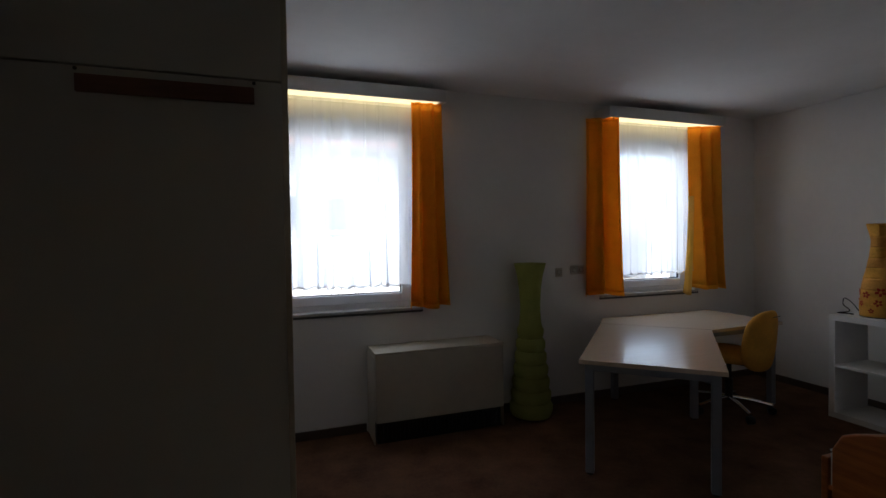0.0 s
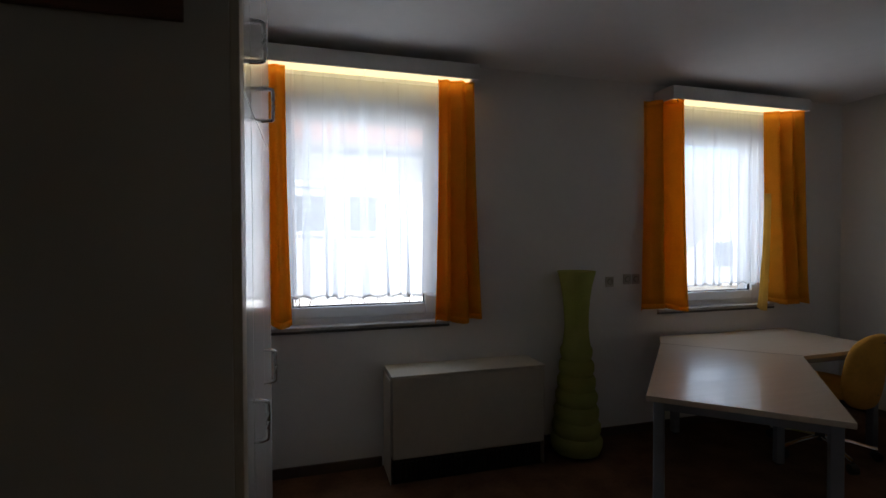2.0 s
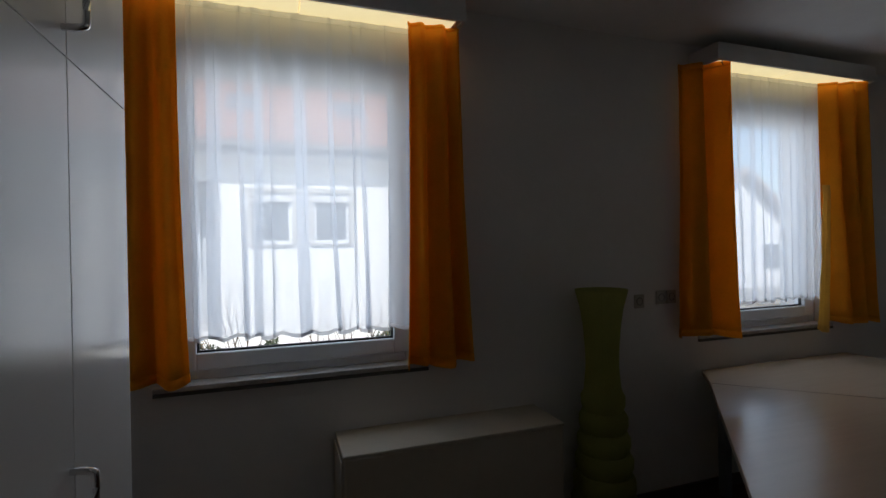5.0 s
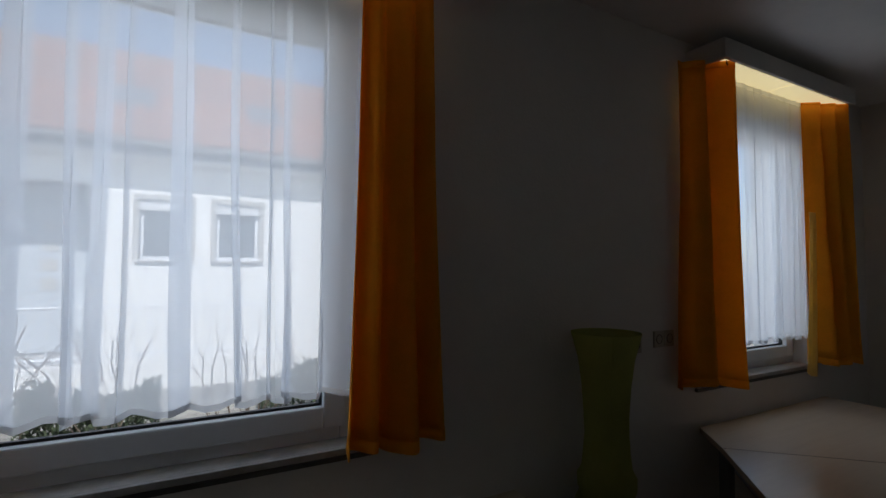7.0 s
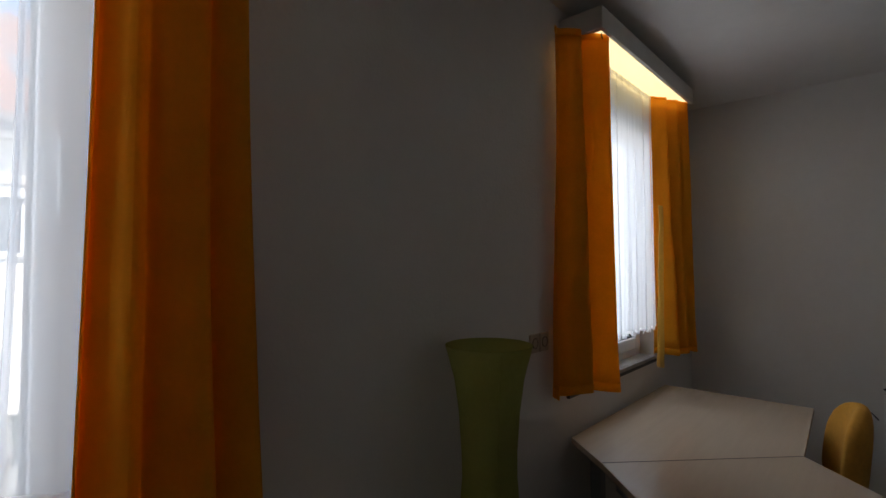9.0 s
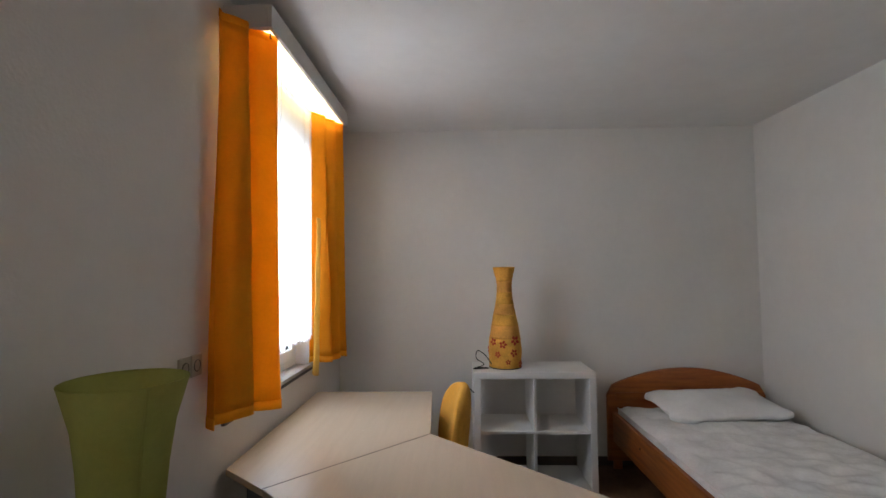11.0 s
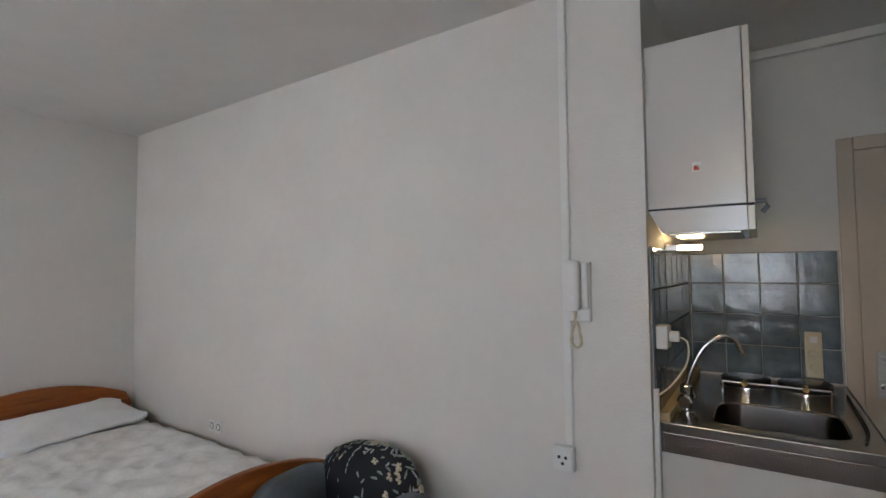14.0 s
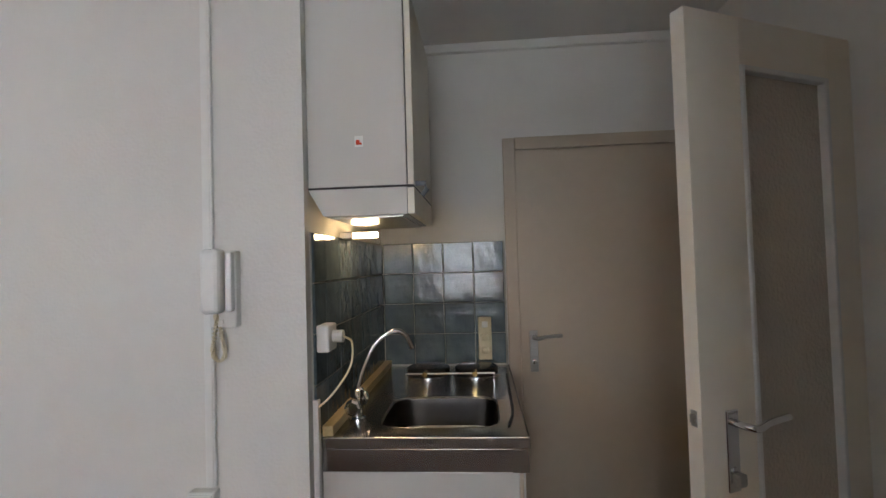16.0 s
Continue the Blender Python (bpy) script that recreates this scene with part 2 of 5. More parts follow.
def solid(name, bm, mat, label, category, group="", kind="", smooth=False):
    ob = new(name, mesh_of(name, bm, mat, smooth))
    return tagged(ob, label, category, group, kind)


def setting(name, bm, mat, label="", category="", smooth=False):
    return solid(name, bm, mat, label, category or name.split("_")[0], kind="structure", smooth=smooth)


# ---- the shell: room, hall and kitchen niche ----
CEIL, NORTH, EAST, SOUTH = 2.525, 3.325, 6.712, 0.168
BACK, NICHE, WEST = -0.885, 3.045, 1.45
WINDOWS = ((2.195, 3.239), (4.899, 5.943))
W_LOW, W_TOP = 0.866, 2.245

setting("floor", boxes(((0.9, -1.4, -0.12), (7.05, 3.63, 0.0))), M_FLOOR, "dark brown carpet floor", "floor")
setting("ceiling", boxes(((0.9, -1.4, CEIL), (7.05, 3.63, CEIL + 0.2))), M_CEIL, "plain white painted ceiling", "ceiling")
(l0, l1), (r0, r1) = WINDOWS
NO = 3.63
setting("wall_north", boxes(((1.2, NORTH, 0), (l0, NO, CEIL)), ((l1, NORTH, 0), (r0, NO, CEIL)), ((r1, NORTH, 0), (7.05, NO, CEIL)),
                            ((l0, NORTH, 0), (l1, NO, W_LOW)), ((l0, NORTH, W_TOP), (l1, NO, CEIL)),
                            ((r0, NORTH, 0), (r1, NO, W_LOW)), ((r0, NORTH, W_TOP), (r1, NO, CEIL))), M_WALL, "white painted window wall", "wall")
setting("wall_east", boxes(((EAST, -0.15, 0), (7.05, NORTH, CEIL))), M_WALL, "white painted plain wall", "wall")
setting("wall_south", boxes(((NICHE, BACK - 0.3, 0), (NICHE + 0.16, SOUTH, CEIL)), ((NICHE + 0.16, -0.15, 0), (EAST, SOUTH, CEIL))), M_WALL,
        "white painted wall behind the bed", "wall")
setting("wall_west", boxes(((1.2, BACK - 0.3, 0), (WEST, NORTH, CEIL))), M_WALL, "white painted wall behind the wardrobe", "wall")
DOOR0, DOOR1, DOORH = 1.50, 2.42, 2.043
setting("wall_hall", boxes(((DOOR1, BACK - 0.3, 0), (NICHE, BACK, CEIL)), ((WEST, BACK - 0.3, 0), (DOOR0, BACK, CEIL)),
                           ((DOOR0, BACK - 0.3, DOORH), (DOOR1, BACK, CEIL)), ((DOOR0, BACK - 0.3, 0), (DOOR1, BACK - 0.14, DOORH))),
        M_WALL, "white painted hall wall round a door", "wall")
base = boxes(((WEST, NORTH - 0.014, 0), (2.83, NORTH, 0.06)), ((3.84, NORTH - 0.014, 0), (EAST, NORTH, 0.06)),
             ((EAST - 0.014, SOUTH, 0), (EAST, NORTH - 0.014, 0.06)), ((NICHE, SOUTH, 0), (EAST - 0.014, SOUTH + 0.014, 0.06)))
setting("baseboard", base, M_BASE, "dark brown carpet baseboard", "baseboard")
setting("trim", boxes(((WEST, BACK, CEIL - 0.045), (NICHE, BACK + 0.03, CEIL)), bevel=0.006), M_WALL, "thin white ceiling moulding in the hall", "trim")


# ---- windows ----
def window(name, x0, x1, label):
    w = thing(name, label, "window", ((x0 + x1) / 2, NORTH + 0.1, W_LOW), kind="structure")
    y0, y1, f = NORTH + 0.080, NORTH + 0.150, 0.055
    zb = W_LOW + 0.016
    part("window_frame", boxes(((x0, y0, zb), (x0 + f, y1, W_TOP)), ((x1 - f, y0, zb), (x1, y1, W_TOP)),
                               ((x0 + f, y0, W_TOP - f), (x1 - f, y1, W_TOP)), ((x0 + f, y0, zb), (x1 - f, y1, zb + f)), bevel=0.005), M_PVC, w)
    a, b, lo, hi, g = x0 + f - 0.012, x1 - f + 0.012, zb + f - 0.012, W_TOP - f + 0.012, 0.068
    sash = part("sash", boxes(((a, y0 - 0.018, lo), (a + g, y1 - 0.02, hi)), ((b - g, y0 - 0.018, lo), (b, y1 - 0.02, hi)),
                              ((a + g, y0 - 0.018, hi - g), (b - g, y1 - 0.02, hi)), ((a + g, y0 - 0.018, lo), (b - g, y1 - 0.02, lo + g)), bevel=0.006), M_PVC, w)
    s = 0.008
    part("seal", boxes(((a + g, y0 + 0.005, lo + g), (a + g + s, y0 + 0.02, hi - g)), ((b - g - s, y0 + 0.005, lo + g), (b - g, y0 + 0.02, hi - g)),
                       ((a + g + s, y0 + 0.005, lo + g), (b - g - s, y0 + 0.02, lo + g + s)), ((a + g + s, y0 + 0.005, hi - g - s), (b - g - s, y0 + 0.02, hi - g))), M_SEAL, sash)
    pane = part("pane", boxes(((a + g, y0 + 0.024, lo + g), (b - g, y0 + 0.028, hi - g))), M_PANE, w)
    pane.visible_shadow = False
    part("handle", boxes(((b - g + 0.02, y0 - 0.03, 1.58), (b - 0.02, y0 - 0.018, 1.66)), ((b - g + 0.026, y0 - 0.055, 1.50), (b - 0.026, y0 - 0.034, 1.64)), bevel=0.006), M_PVC, w)
    part("window_sill", boxes(((x0 - 0.03, NORTH - 0.016, W_LOW), (x1 + 0.03, NORTH - 0.001, W_LOW + 0.02)), ((x0, NORTH - 0.001, W_LOW), (x1, y0 + 0.03, W_LOW + 0.02)), bevel=0.003),
         M_MARBLE, w, "grey marble sill")
    part("sill_edge", boxes(((x0 - 0.03, NORTH - 0.017, W_LOW - 0.016), (x1 + 0.03, NORTH - 0.001, W_LOW - 0.0005)), bevel=0.002), M_SILLEDGE, w, "dark lower edge of the sill")
    part("outer_sill", boxes(((x0, y1, W_LOW - 0.01), (x1, NO + 0.05, W_LOW + 0.012))), M_GREYMETAL, w)
    return w


window("window_1", *WINDOWS[0], "white plastic window with marble sill")
window("window_2", *WINDOWS[1], "white plastic window with marble sill")


def pelmet(x0, x1, z):
    p = thing("curtain_pelmet", "white boxed curtain pelmet with glowing tubes", "pelmet", ((x0 + x1) / 2, NORTH, z), "pelmets over the windows")
    y0, top = NORTH - 0.195, z + 0.09
    part("front_board", boxes(((x0, y0, z), (x1, y0 + 0.018, top)), bevel=0.002), M_PELMET, p)
    part("end_board", boxes(((x0, y0 + 0.018, z), (x0 + 0.018, NORTH - 0.001, top))), M_PELMET, p)
    part("end_board", boxes(((x1 - 0.018, y0 + 0.018, z), (x1, NORTH - 0.001, top))), M_PELMET, p)
    part("inner_board", boxes(((x0 + 0.018, y0 + 0.018, top - 0.018), (x1 - 0.018, NORTH - 0.001, top))), M_PELMET, p)
    part("curtain_rail", boxes(((x0 + 0.03, y0 + 0.085, z + 0.035), (x1 - 0.03, y0 + 0.097, z + 0.06)), ((x0 + 0.03, y0 + 0.12, z + 0.035), (x1 - 0.03, y0 + 0.13, z + 0.06))), M_PLASTIC, p)
    part("hook", rods([(x0 + 0.06, y0 + 0.03, z + 0.03), (x0 + 0.06, y0 + 0.03, z - 0.008), (x0 + 0.068, y0 + 0.03, z - 0.014)], radius=0.003), M_BLACK, p)
    mid = (x0 + x1) / 2
    for a, b in ((x0 + 0.04, mid - 0.002), (mid + 0.002, x1 - 0.04)):
        part("light_diffuser", boxes(((a, y0 + 0.0185, z + 0.006), (b, NORTH - 0.003, z + 0.02)), bevel=0.003), M_TUBE, p, "glowing cream light diffuser")
        for e in ((a - 0.02,) if a < mid - 0.1 else (b,)):
            part("lamp_holder", boxes(((e, y0 + 0.022, z + 0.0045), (e + 0.02, NORTH - 0.004, z + 0.03)), bevel=0.003), M_PLASTIC, p)
    return p


pelmet(2.04, 3.412, 2.378)
pelmet(4.835, 6.105, 2.378)


def drape_sheet(x0, x1, y, z0, z1, folds, amp, seed, flare=0.0, hemwave=0.0, nx=90, nz=26, zfrom=0.0, zto=1.0, lean=0.0, swing=0.25, uneven=0.0, slant=0.0):
    """A hanging cloth: folds gathered at the top, opening below."""
    rng = random.Random(seed)
    phases = [rng.uniform(0, 6.28) for _ in range(5)]
    bm = bmesh.new()
    grid = []
    for j in range(nz + 1):
        v = zfrom + (zto - zfrom) * j / nz
        row = []
        for i in range(nx + 1):
            u = i / nx
            ph = 2 * math.pi * folds * (u + 0.03 * math.sin(2 * math.pi * u + phases[0]) + uneven * (0.017 * math.sin(21 * u + phases[2]) + 0.009 * math.sin(45 * u + phases[4])) + 0.012 * math.sin(5 * v + phases[1]) * v)
            k = amp * (0.3 + 0.7 * v) * (1 + 0.35 * math.sin(3.1 * u * folds + phases[2]))
            wave = math.sin(ph) + 0.28 * math.sin(2 * ph + phases[3]) + 0.2 * math.sin(0.5 * ph + phases[4])
            grow = flare * v * v
            x = x0 - grow + (x1 - x0 + 2 * grow) * u + swing * k * math.cos(ph) + lean * v * v
            yy = min(y + k * wave + slant * (0.5 - u), NORTH - 0.012) + 0.006 * noise.noise(Vector((u * 4, v * 5, seed)))
            z = z1 + (z0 - z1) * v + hemwave * math.sin(ph * 0.5 + phases[1]) * (v ** 6)
            row.append(bm.verts.new((x, yy, z)))
        grid.append(row)
    for a, b in zip(grid, grid[1:]):
        for i in range(nx):
            bm.faces.new((a[i], a[i + 1], b[i + 1], b[i]))
    return bm


def curtain(x0, x1, z0, z1, seed, y=NORTH - 0.108, folds=4, lining=False, flare=0.03, amp=0.036, slant=0.0, lean=0.0):
    c = thing("curtain", "orange cotton curtain hanging in folds", "curtain", ((x0 + x1) / 2, y, z0), "orange curtains at the windows")
    h = 0.035 / (z1 - z0)
    for name, a, b, thick, rows in (("cloth", 0.02, 1 - h, 0.0024, 26), ("hem", 1 - h, 1.0, 0.005, 2), ("heading_tape", 0.0, 0.02, 0.006, 1)):
        ob = part(name, drape_sheet(x0, x1, y, z0, z1, folds, amp, seed, flare, 0.012, 72, rows, a, b, slant=slant, lean=lean), M_DRAPE, c, smooth=True)
        mod = ob.modifiers.new("thickness", "SOLIDIFY")
        mod.thickness, mod.offset = thick, 0
    if lining:
        ob = part("turned_edge", drape_sheet(x0 - 0.035, x0 + 0.03, y + 0.012, z0 - 0.03, z0 + 0.85, 0.7, 0.012, seed + 3, 0.012, 0.02, 16, 14, lean=-0.05), M_LINING, c, "pale yellow turned-over edge", smooth=True)
        mod = ob.modifiers.new("thickness", "SOLIDIFY")
        mod.thickness, mod.offset = 0.0024, 0
    return c


M_LINING = cloth("curtain_back", (0.86, 0.62, 0.20), 0.5)
curtain(2.085, 2.285, 0.915, 2.40, 1, folds=2.4)
curtain(3.172, 3.402, 0.895, 2.40, 2, folds=2.9, flare=0.035)
curtain(4.705, 4.94, 0.905, 2.384, 5, folds=2.0, amp=0.045, flare=0.03, slant=0.12)
curtain(5.80, 6.065, 0.90, 2.40, 7, folds=2.6, lining=True, flare=0.0, slant=0.12, lean=0.05)


def pleated_net(x0, x1, y, z0, z1, zfrom, zto, rows, seed):
    """A sheer sheet hung in flat runs and threefold pleats of uneven width."""
    rng = random.Random(seed)
    plan, x, pleat = [], x0, 0
    while x < x1:
        run = rng.uniform(0.03, 0.105)
        width = rng.choice((0.012, 0.022, 0.034, 0.05))
        for k in range(4):
            plan.append((x + run * k / 3, 0.004 * math.sin(2.1 * k + pleat), pleat))
        x += run
        for k, (dx, dy) in enumerate(((0.6, 0.008), (1.0, 0.003), (0.5, -0.004), (0.0, -0.011), (0.15, -0.014), (0.6, -0.012))):
            plan.append((x + width * dx, dy, pleat))
        x += width * 0.8
        pleat += 1
    sway = [rng.uniform(-1, 1) for _ in range(pleat + 2)]
    bm, grid = bmesh.new(), []
    for j in range(rows + 1):
        v = zfrom + (zto - zfrom) * j / rows
        row = []
        for px, py, p in plan:
            drift = 0.022 * sway[p] * v * v + 0.004 * math.sin(6 * v + 3 * p)
            lift = 0.011 * math.sin(2.4 * p + 40 * (px - x0)) * v ** 10
            row.append(bm.verts.new((min(px + drift, x1 + 0.01), y + py * (0.4 + 0.4 * v), z1 + (z0 - z1) * v + lift)))
        grid.append(row)
    for ra, rb in zip(grid, grid[1:]):
        for i in range(len(plan) - 1):
            bm.faces.new((ra[i], ra[i + 1], rb[i + 1], rb[i]))
    return bm


def net_curtain(x0, x1, z0, z1, seed):
    c = thing("net_curtain", "sheer white net curtain with a wavy hem", "net curtain", ((x0 + x1) / 2, NORTH - 0.04, z0), "net curtains at the windows")
    for name, a, b, rows, mat in (("heading_tape", 0.0, 0.03, 1, M_NETHEM), ("cloth", 0.03, 0.988, 20, M_NET), ("hem", 0.988, 1.0, 1, M_NETHEM)):
        part(name, pleated_net(x0, x1, NORTH - 0.045, z0, z1, a, b, rows, seed), mat, c, smooth=True)
    return c


M_NETHEM = cloth("white_net_hem", (0.92, 0.93, 0.95), 0.45, 0.12, weave=1500, vary=0.03)
net_curtain(2.14, 3.25, 1.058, 2.40, 11)
net_curtain(4.86, 5.965, 1.055, 2.40, 14)

# ---- wardrobe by the window wall ----
ward = thing("wardrobe", "tall white laminate wardrobe with chrome handles", "wardrobe", (1.85, 1.95, 0))
WF, WY0, WY1, WTOP, WSEAM = 2.222, 1.40, 2.812, 2.485, 1.818
part("carcass", boxes(((WEST + 0.02, WY0, 0.08), (WF - 0.022, WY1, WTOP)), bevel=0.002), M_WARD, ward)
part("plinth", boxes(((WEST + 0.02, WY0, 0.0), (WF - 0.06, WY1, 0.08))), M_BASE, ward)
# three door columns, the first two with a wide dark gap between them
for a, b, hy, ups, downs in ((WY0 + 0.004, 2.008, 1.98, 2.02, 0.83), (2.016, 2.411, 2.39, 1.935, 0.90), (2.414, WY1 - 0.004, 0, 0, 0)):
    for z0, z1, hz in ((0.09, WSEAM - 0.0015, downs), (WSEAM + 0.0015, WTOP - 0.005, ups)):
        d = part("door", boxes(((WF - 0.02, a, z0), (WF, b, z1)), bevel=0.001), M_WARD, ward)
        if not hz:
            continue
        h = rods(arc([(WF, hy, hz - 0.064), (WF + 0.036, hy, hz - 0.06), (WF + 0.043, hy, hz - 0.045), (WF + 0.043, hy, hz + 0.045), (WF + 0.036, hy, hz + 0.06), (WF, hy, hz + 0.064)], 4), radius=0.0075)
        part("handle", h, M_CHROME, d, "chrome bow handle", smooth=True)
# the end panel that stands out beyond the doors
endp = thing("end_panel", "tall greyish beige end panel with a brown strip", "panel", (1.9, 1.3, 0))
part("lower_board", boxes(((WEST + 0.02, 1.328, 0.0), (2.254, 1.393, 1.855)), bevel=0.002), M_ENDP, endp)
part("upper_board", boxes(((WEST + 0.02, 1.328, 1.859), (2.254, 1.393, CEIL - 0.01)), bevel=0.002), M_ENDP, endp)
part("edge_band", boxes(((2.254, 1.328, 0.0), (2.271, 1.393, CEIL - 0.01)), bevel=0.002), M_WARDEDGE, endp, "light brown wooden edge")
part("strip", boxes(((1.758, 1.316, 1.787), (2.180, 1.328, 1.833)), bevel=0.003), M_STRIP, endp, "dark brown wooden strip")
for x in (1.758, 2.180):
    part("screw", lathe([(0.001, 0), (0.005, 0.001), (0.005, 0.003), (0.001, 0.004)], 12), M_BLACK, endp).matrix_world = pose(x, 1.328, 1.847, 90)

# ---- storage heater ----
heat = thing("storage_heater", "cream metal storage heater on a black plinth", "heater", (3.32, 3.14, 0))
part("casing", boxes(((2.85, 3.050, 0.145), (3.806, 3.317, 0.612)), bevel=0.008), M_HEATER, heat)
part("lid", boxes(((2.846, 3.044, 0.612), (3.81, 3.320, 0.628)), bevel=0.005), M_HEATER, heat)
for x in (2.8395, 3.8045):
    part("side_panel", boxes(((x, 3.057, 0.004), (x + 0.004, 3.312, 0.60)), bevel=0.001), M_HEATER, heat)
part("plinth", boxes(((2.86, 3.069, 0.0), (3.79, 3.312, 0.145)), bevel=0.004), M_BLACK, heat)
part("outlet_grille", boxes(*[((2.90 + 0.0295 * i, 3.056, 0.03), (2.915 + 0.0295 * i, 3.069, 0.125)) for i in range(30)]), M_BLACK, heat)

# ---- green paper floor lamp ----
GX, GY = 4.09, 3.148
glow_lamp = thing("floor_lamp", "green paper floor lamp, narrow at the waist", "floor lamp", (GX, GY, 0))
prof = [(0.150, 0.02)]
for i in range(7):
    z = 0.03 + 0.098 * i
    r = 0.162 - 0.0105 * i
    prof += [(r - 0.008, z), (r + 0.003, z + 0.03), (r + 0.004, z + 0.068), (r - 0.011, z + 0.096)]
prof += [(0.083, 0.76), (0.077, 0.83), (0.078, 0.90), (0.086, 1.01), (0.099, 1.10), (0.122, 1.193)]
bm = lathe(prof, 40, 0.025, (GX, GY, 0))
bmesh.ops.delete(bm, geom=[f for f in bm.faces if len(f.verts) > 4 and f.calc_center_median().z > 1.0], context="FACES")
part("shade", bm, M_GREENP, glow_lamp, smooth=True)
part("rim", rods([(GX + 0.122 * math.cos(k * math.pi / 20), GY + 0.122 * math.sin(k * math.pi / 20), 1.194) for k in range(41)], radius=0.0016), M_GREENP, glow_lamp, smooth=True)
part("base", lathe([(0.12, 0), (0.12, 0.02), (0.02, 0.024)], 32, at=(GX, GY, 0)), M_BLACK, glow_lamp)
part("seam", rods([(GX - 0.122 * 0.6, GY - 0.122 * 0.8, 1.191), (GX - 0.099 * 0.6, GY - 0.099 * 0.8, 1.10), (GX - 0.078 * 0.6, GY - 0.078 * 0.8, 0.90), (GX - 0.083 * 0.6, GY - 0.083 * 0.8, 0.76)], radius=0.002), M_GREENP, glow_lamp)


# ---- sockets on the walls ----
M_SOCKHOLE = material("socket_well", (0.10, 0.085, 0.07), 0.5)
def socket(x, y, z, face, label="beige plastic wall socket", two=False, size=0.073, mat=None):
    """face: the turn about z of a plate that looks to -y."""
    s = thing("wall_socket", label, "socket", (x, y, z), "wall sockets")
    w = size / 2
    m = pose(x, y, z, 0, 0, face)
    for k in ((-0.5, 0.5) if two else (0,)):
        c = k * 0.071
        a = part("plate", boxes(((c - w + 0.005, -0.010, -w), (c + w - 0.005, 0, w)), bevel=0.003), mat or M_SOCKET, s)
        b = part("insert", lathe([(0.021, 0.0), (0.021, 0.011), (0.0185, 0.0125), (0.0175, 0.003), (0.001, 0.002)], 24), M_SOCKHOLE, s, smooth=True)
        c2 = part("holes", boxes(((-0.0125, -0.003, 0.0022), (-0.0065, 0.003, 0.0045)), ((0.0065, -0.003, 0.0022), (0.0125, 0.003, 0.0045))), M_BLACK, s)
        a.matrix_world = m
        b.matrix_world = c2.matrix_world = m @ pose(c, 0, 0, 90)
    return s


socket(4.462, NORTH, 1.10, 0)
socket(4.645, NORTH, 1.115, 0, two=True)
socket(5.60, SOUTH, 0.50, 180, "white plastic double wall socket", two=True, mat=M_PLASTIC)

# ---- corner desk ----
DZ = 0.69
D_A, D_B, D_N, D_C, D_E, D_D = (3.87, 2.206), (4.42, 1.694), (5.283, 2.555), (6.075, 2.588), (6.075, 3.308), (4.88, 3.308)
D_S = (4.71, 3.10)
desk = thing("corner_desk", "beech corner desk on grey metal legs", "desk", (4.9, 2.6, 0))
part("desktop", prism([D_A, D_B, D_N, D_S], DZ - 0.026, DZ, 0.0025), M_DESK, desk)
part("corner_top", prism([D_S, D_N, D_C, D_E, D_D], DZ - 0.026, DZ - 0.0005, 0.0025), M_DESK, desk)


j0, j1 = Vector((*D_S, DZ)), Vector((*D_N, DZ))
jd = (j1 - j0).normalized()
joint = part("joint", boxes(((0.002, -0.002, -0.004), ((j1 - j0).length - 0.002, 0.002, 0.0006))), M_BASE, desk, "dark joint between the two tops")
joint.matrix_world = Matrix.Translation(j0) @ Matrix.Rotation(math.atan2(jd.y, jd.x), 4, "Z")


def leg(x, y, turn):
    a = part("leg", boxes(((-0.024, -0.024, 0.012), (0.024, 0.024, DZ - 0.026)), bevel=0.005), M_GREYMETAL, desk)
    a.matrix_world = pose(x, y, 0, 0, 0, turn)
    f = part("foot", lathe([(0.018, 0), (0.02, 0.003), (0.016, 0.013)], 16), M_BLACK, a)
    f.matrix_world = pose(x, y, 0)


for x, y, r in ((3.955, 2.222, -43), (4.432, 1.78, -43), (6.02, 2.645, 0), (6.02, 3.24, 0), (4.94, 3.22, 0), (5.2, 2.64, -20)):
    leg(x, y, r)
va, vb, vs, vn = (Vector((*p, 0)) for p in (D_A, D_B, D_S, D_N))
for p, q in ((va, vb), (va, vs), (vb, vn)):
    c = (va + vb + vs + vn) / 4
    p2, q2 = p + (c - p) * 0.1, q + (c - q) * 0.1
    d = (q2 - p2)
    ob = part("rail", boxes(((0, -0.012, DZ - 0.075), (d.length, 0.012, DZ - 0.028)), bevel=0.003), M_GREYMETAL, desk)
    ob.matrix_world = Matrix.Translation((p2.x, p2.y, 0)) @ Matrix.Rotation(math.atan2(d.y, d.x), 4, "Z")
part("rail", boxes(((5.3, 2.625, DZ - 0.075), (5.99, 2.649, DZ - 0.028)), bevel=0.003), M_GREYMETAL, desk)

# ---- swivel chair ----
chair = thing("swivel_chair", "yellow upholstered swivel chair at the desk", "chair", (5.66, 2.44, 0))
CX, CY = 5.66, 2.44


def padded(cx, cy, cz, sx, sy, sz, power=3.0, bend=0.0, n=20):
    """A soft cushion: a squared-off ball, bent round the z axis by bend."""
    bm = bmesh.new()
    bmesh.ops.create_uvsphere(bm, u_segments=n * 2, v_segments=n, radius=1)
    for v in bm.verts:
        c = v.co
        k = (abs(c.x) ** power + abs(c.y) ** power + abs(c.z) ** power) ** (-1 / power)
        x, y, z = c.x * k * sx, c.y * k * sy, c.z * k * sz
        v.co = (cx + x, cy + y + bend * x * x, cz + z)
    return bm


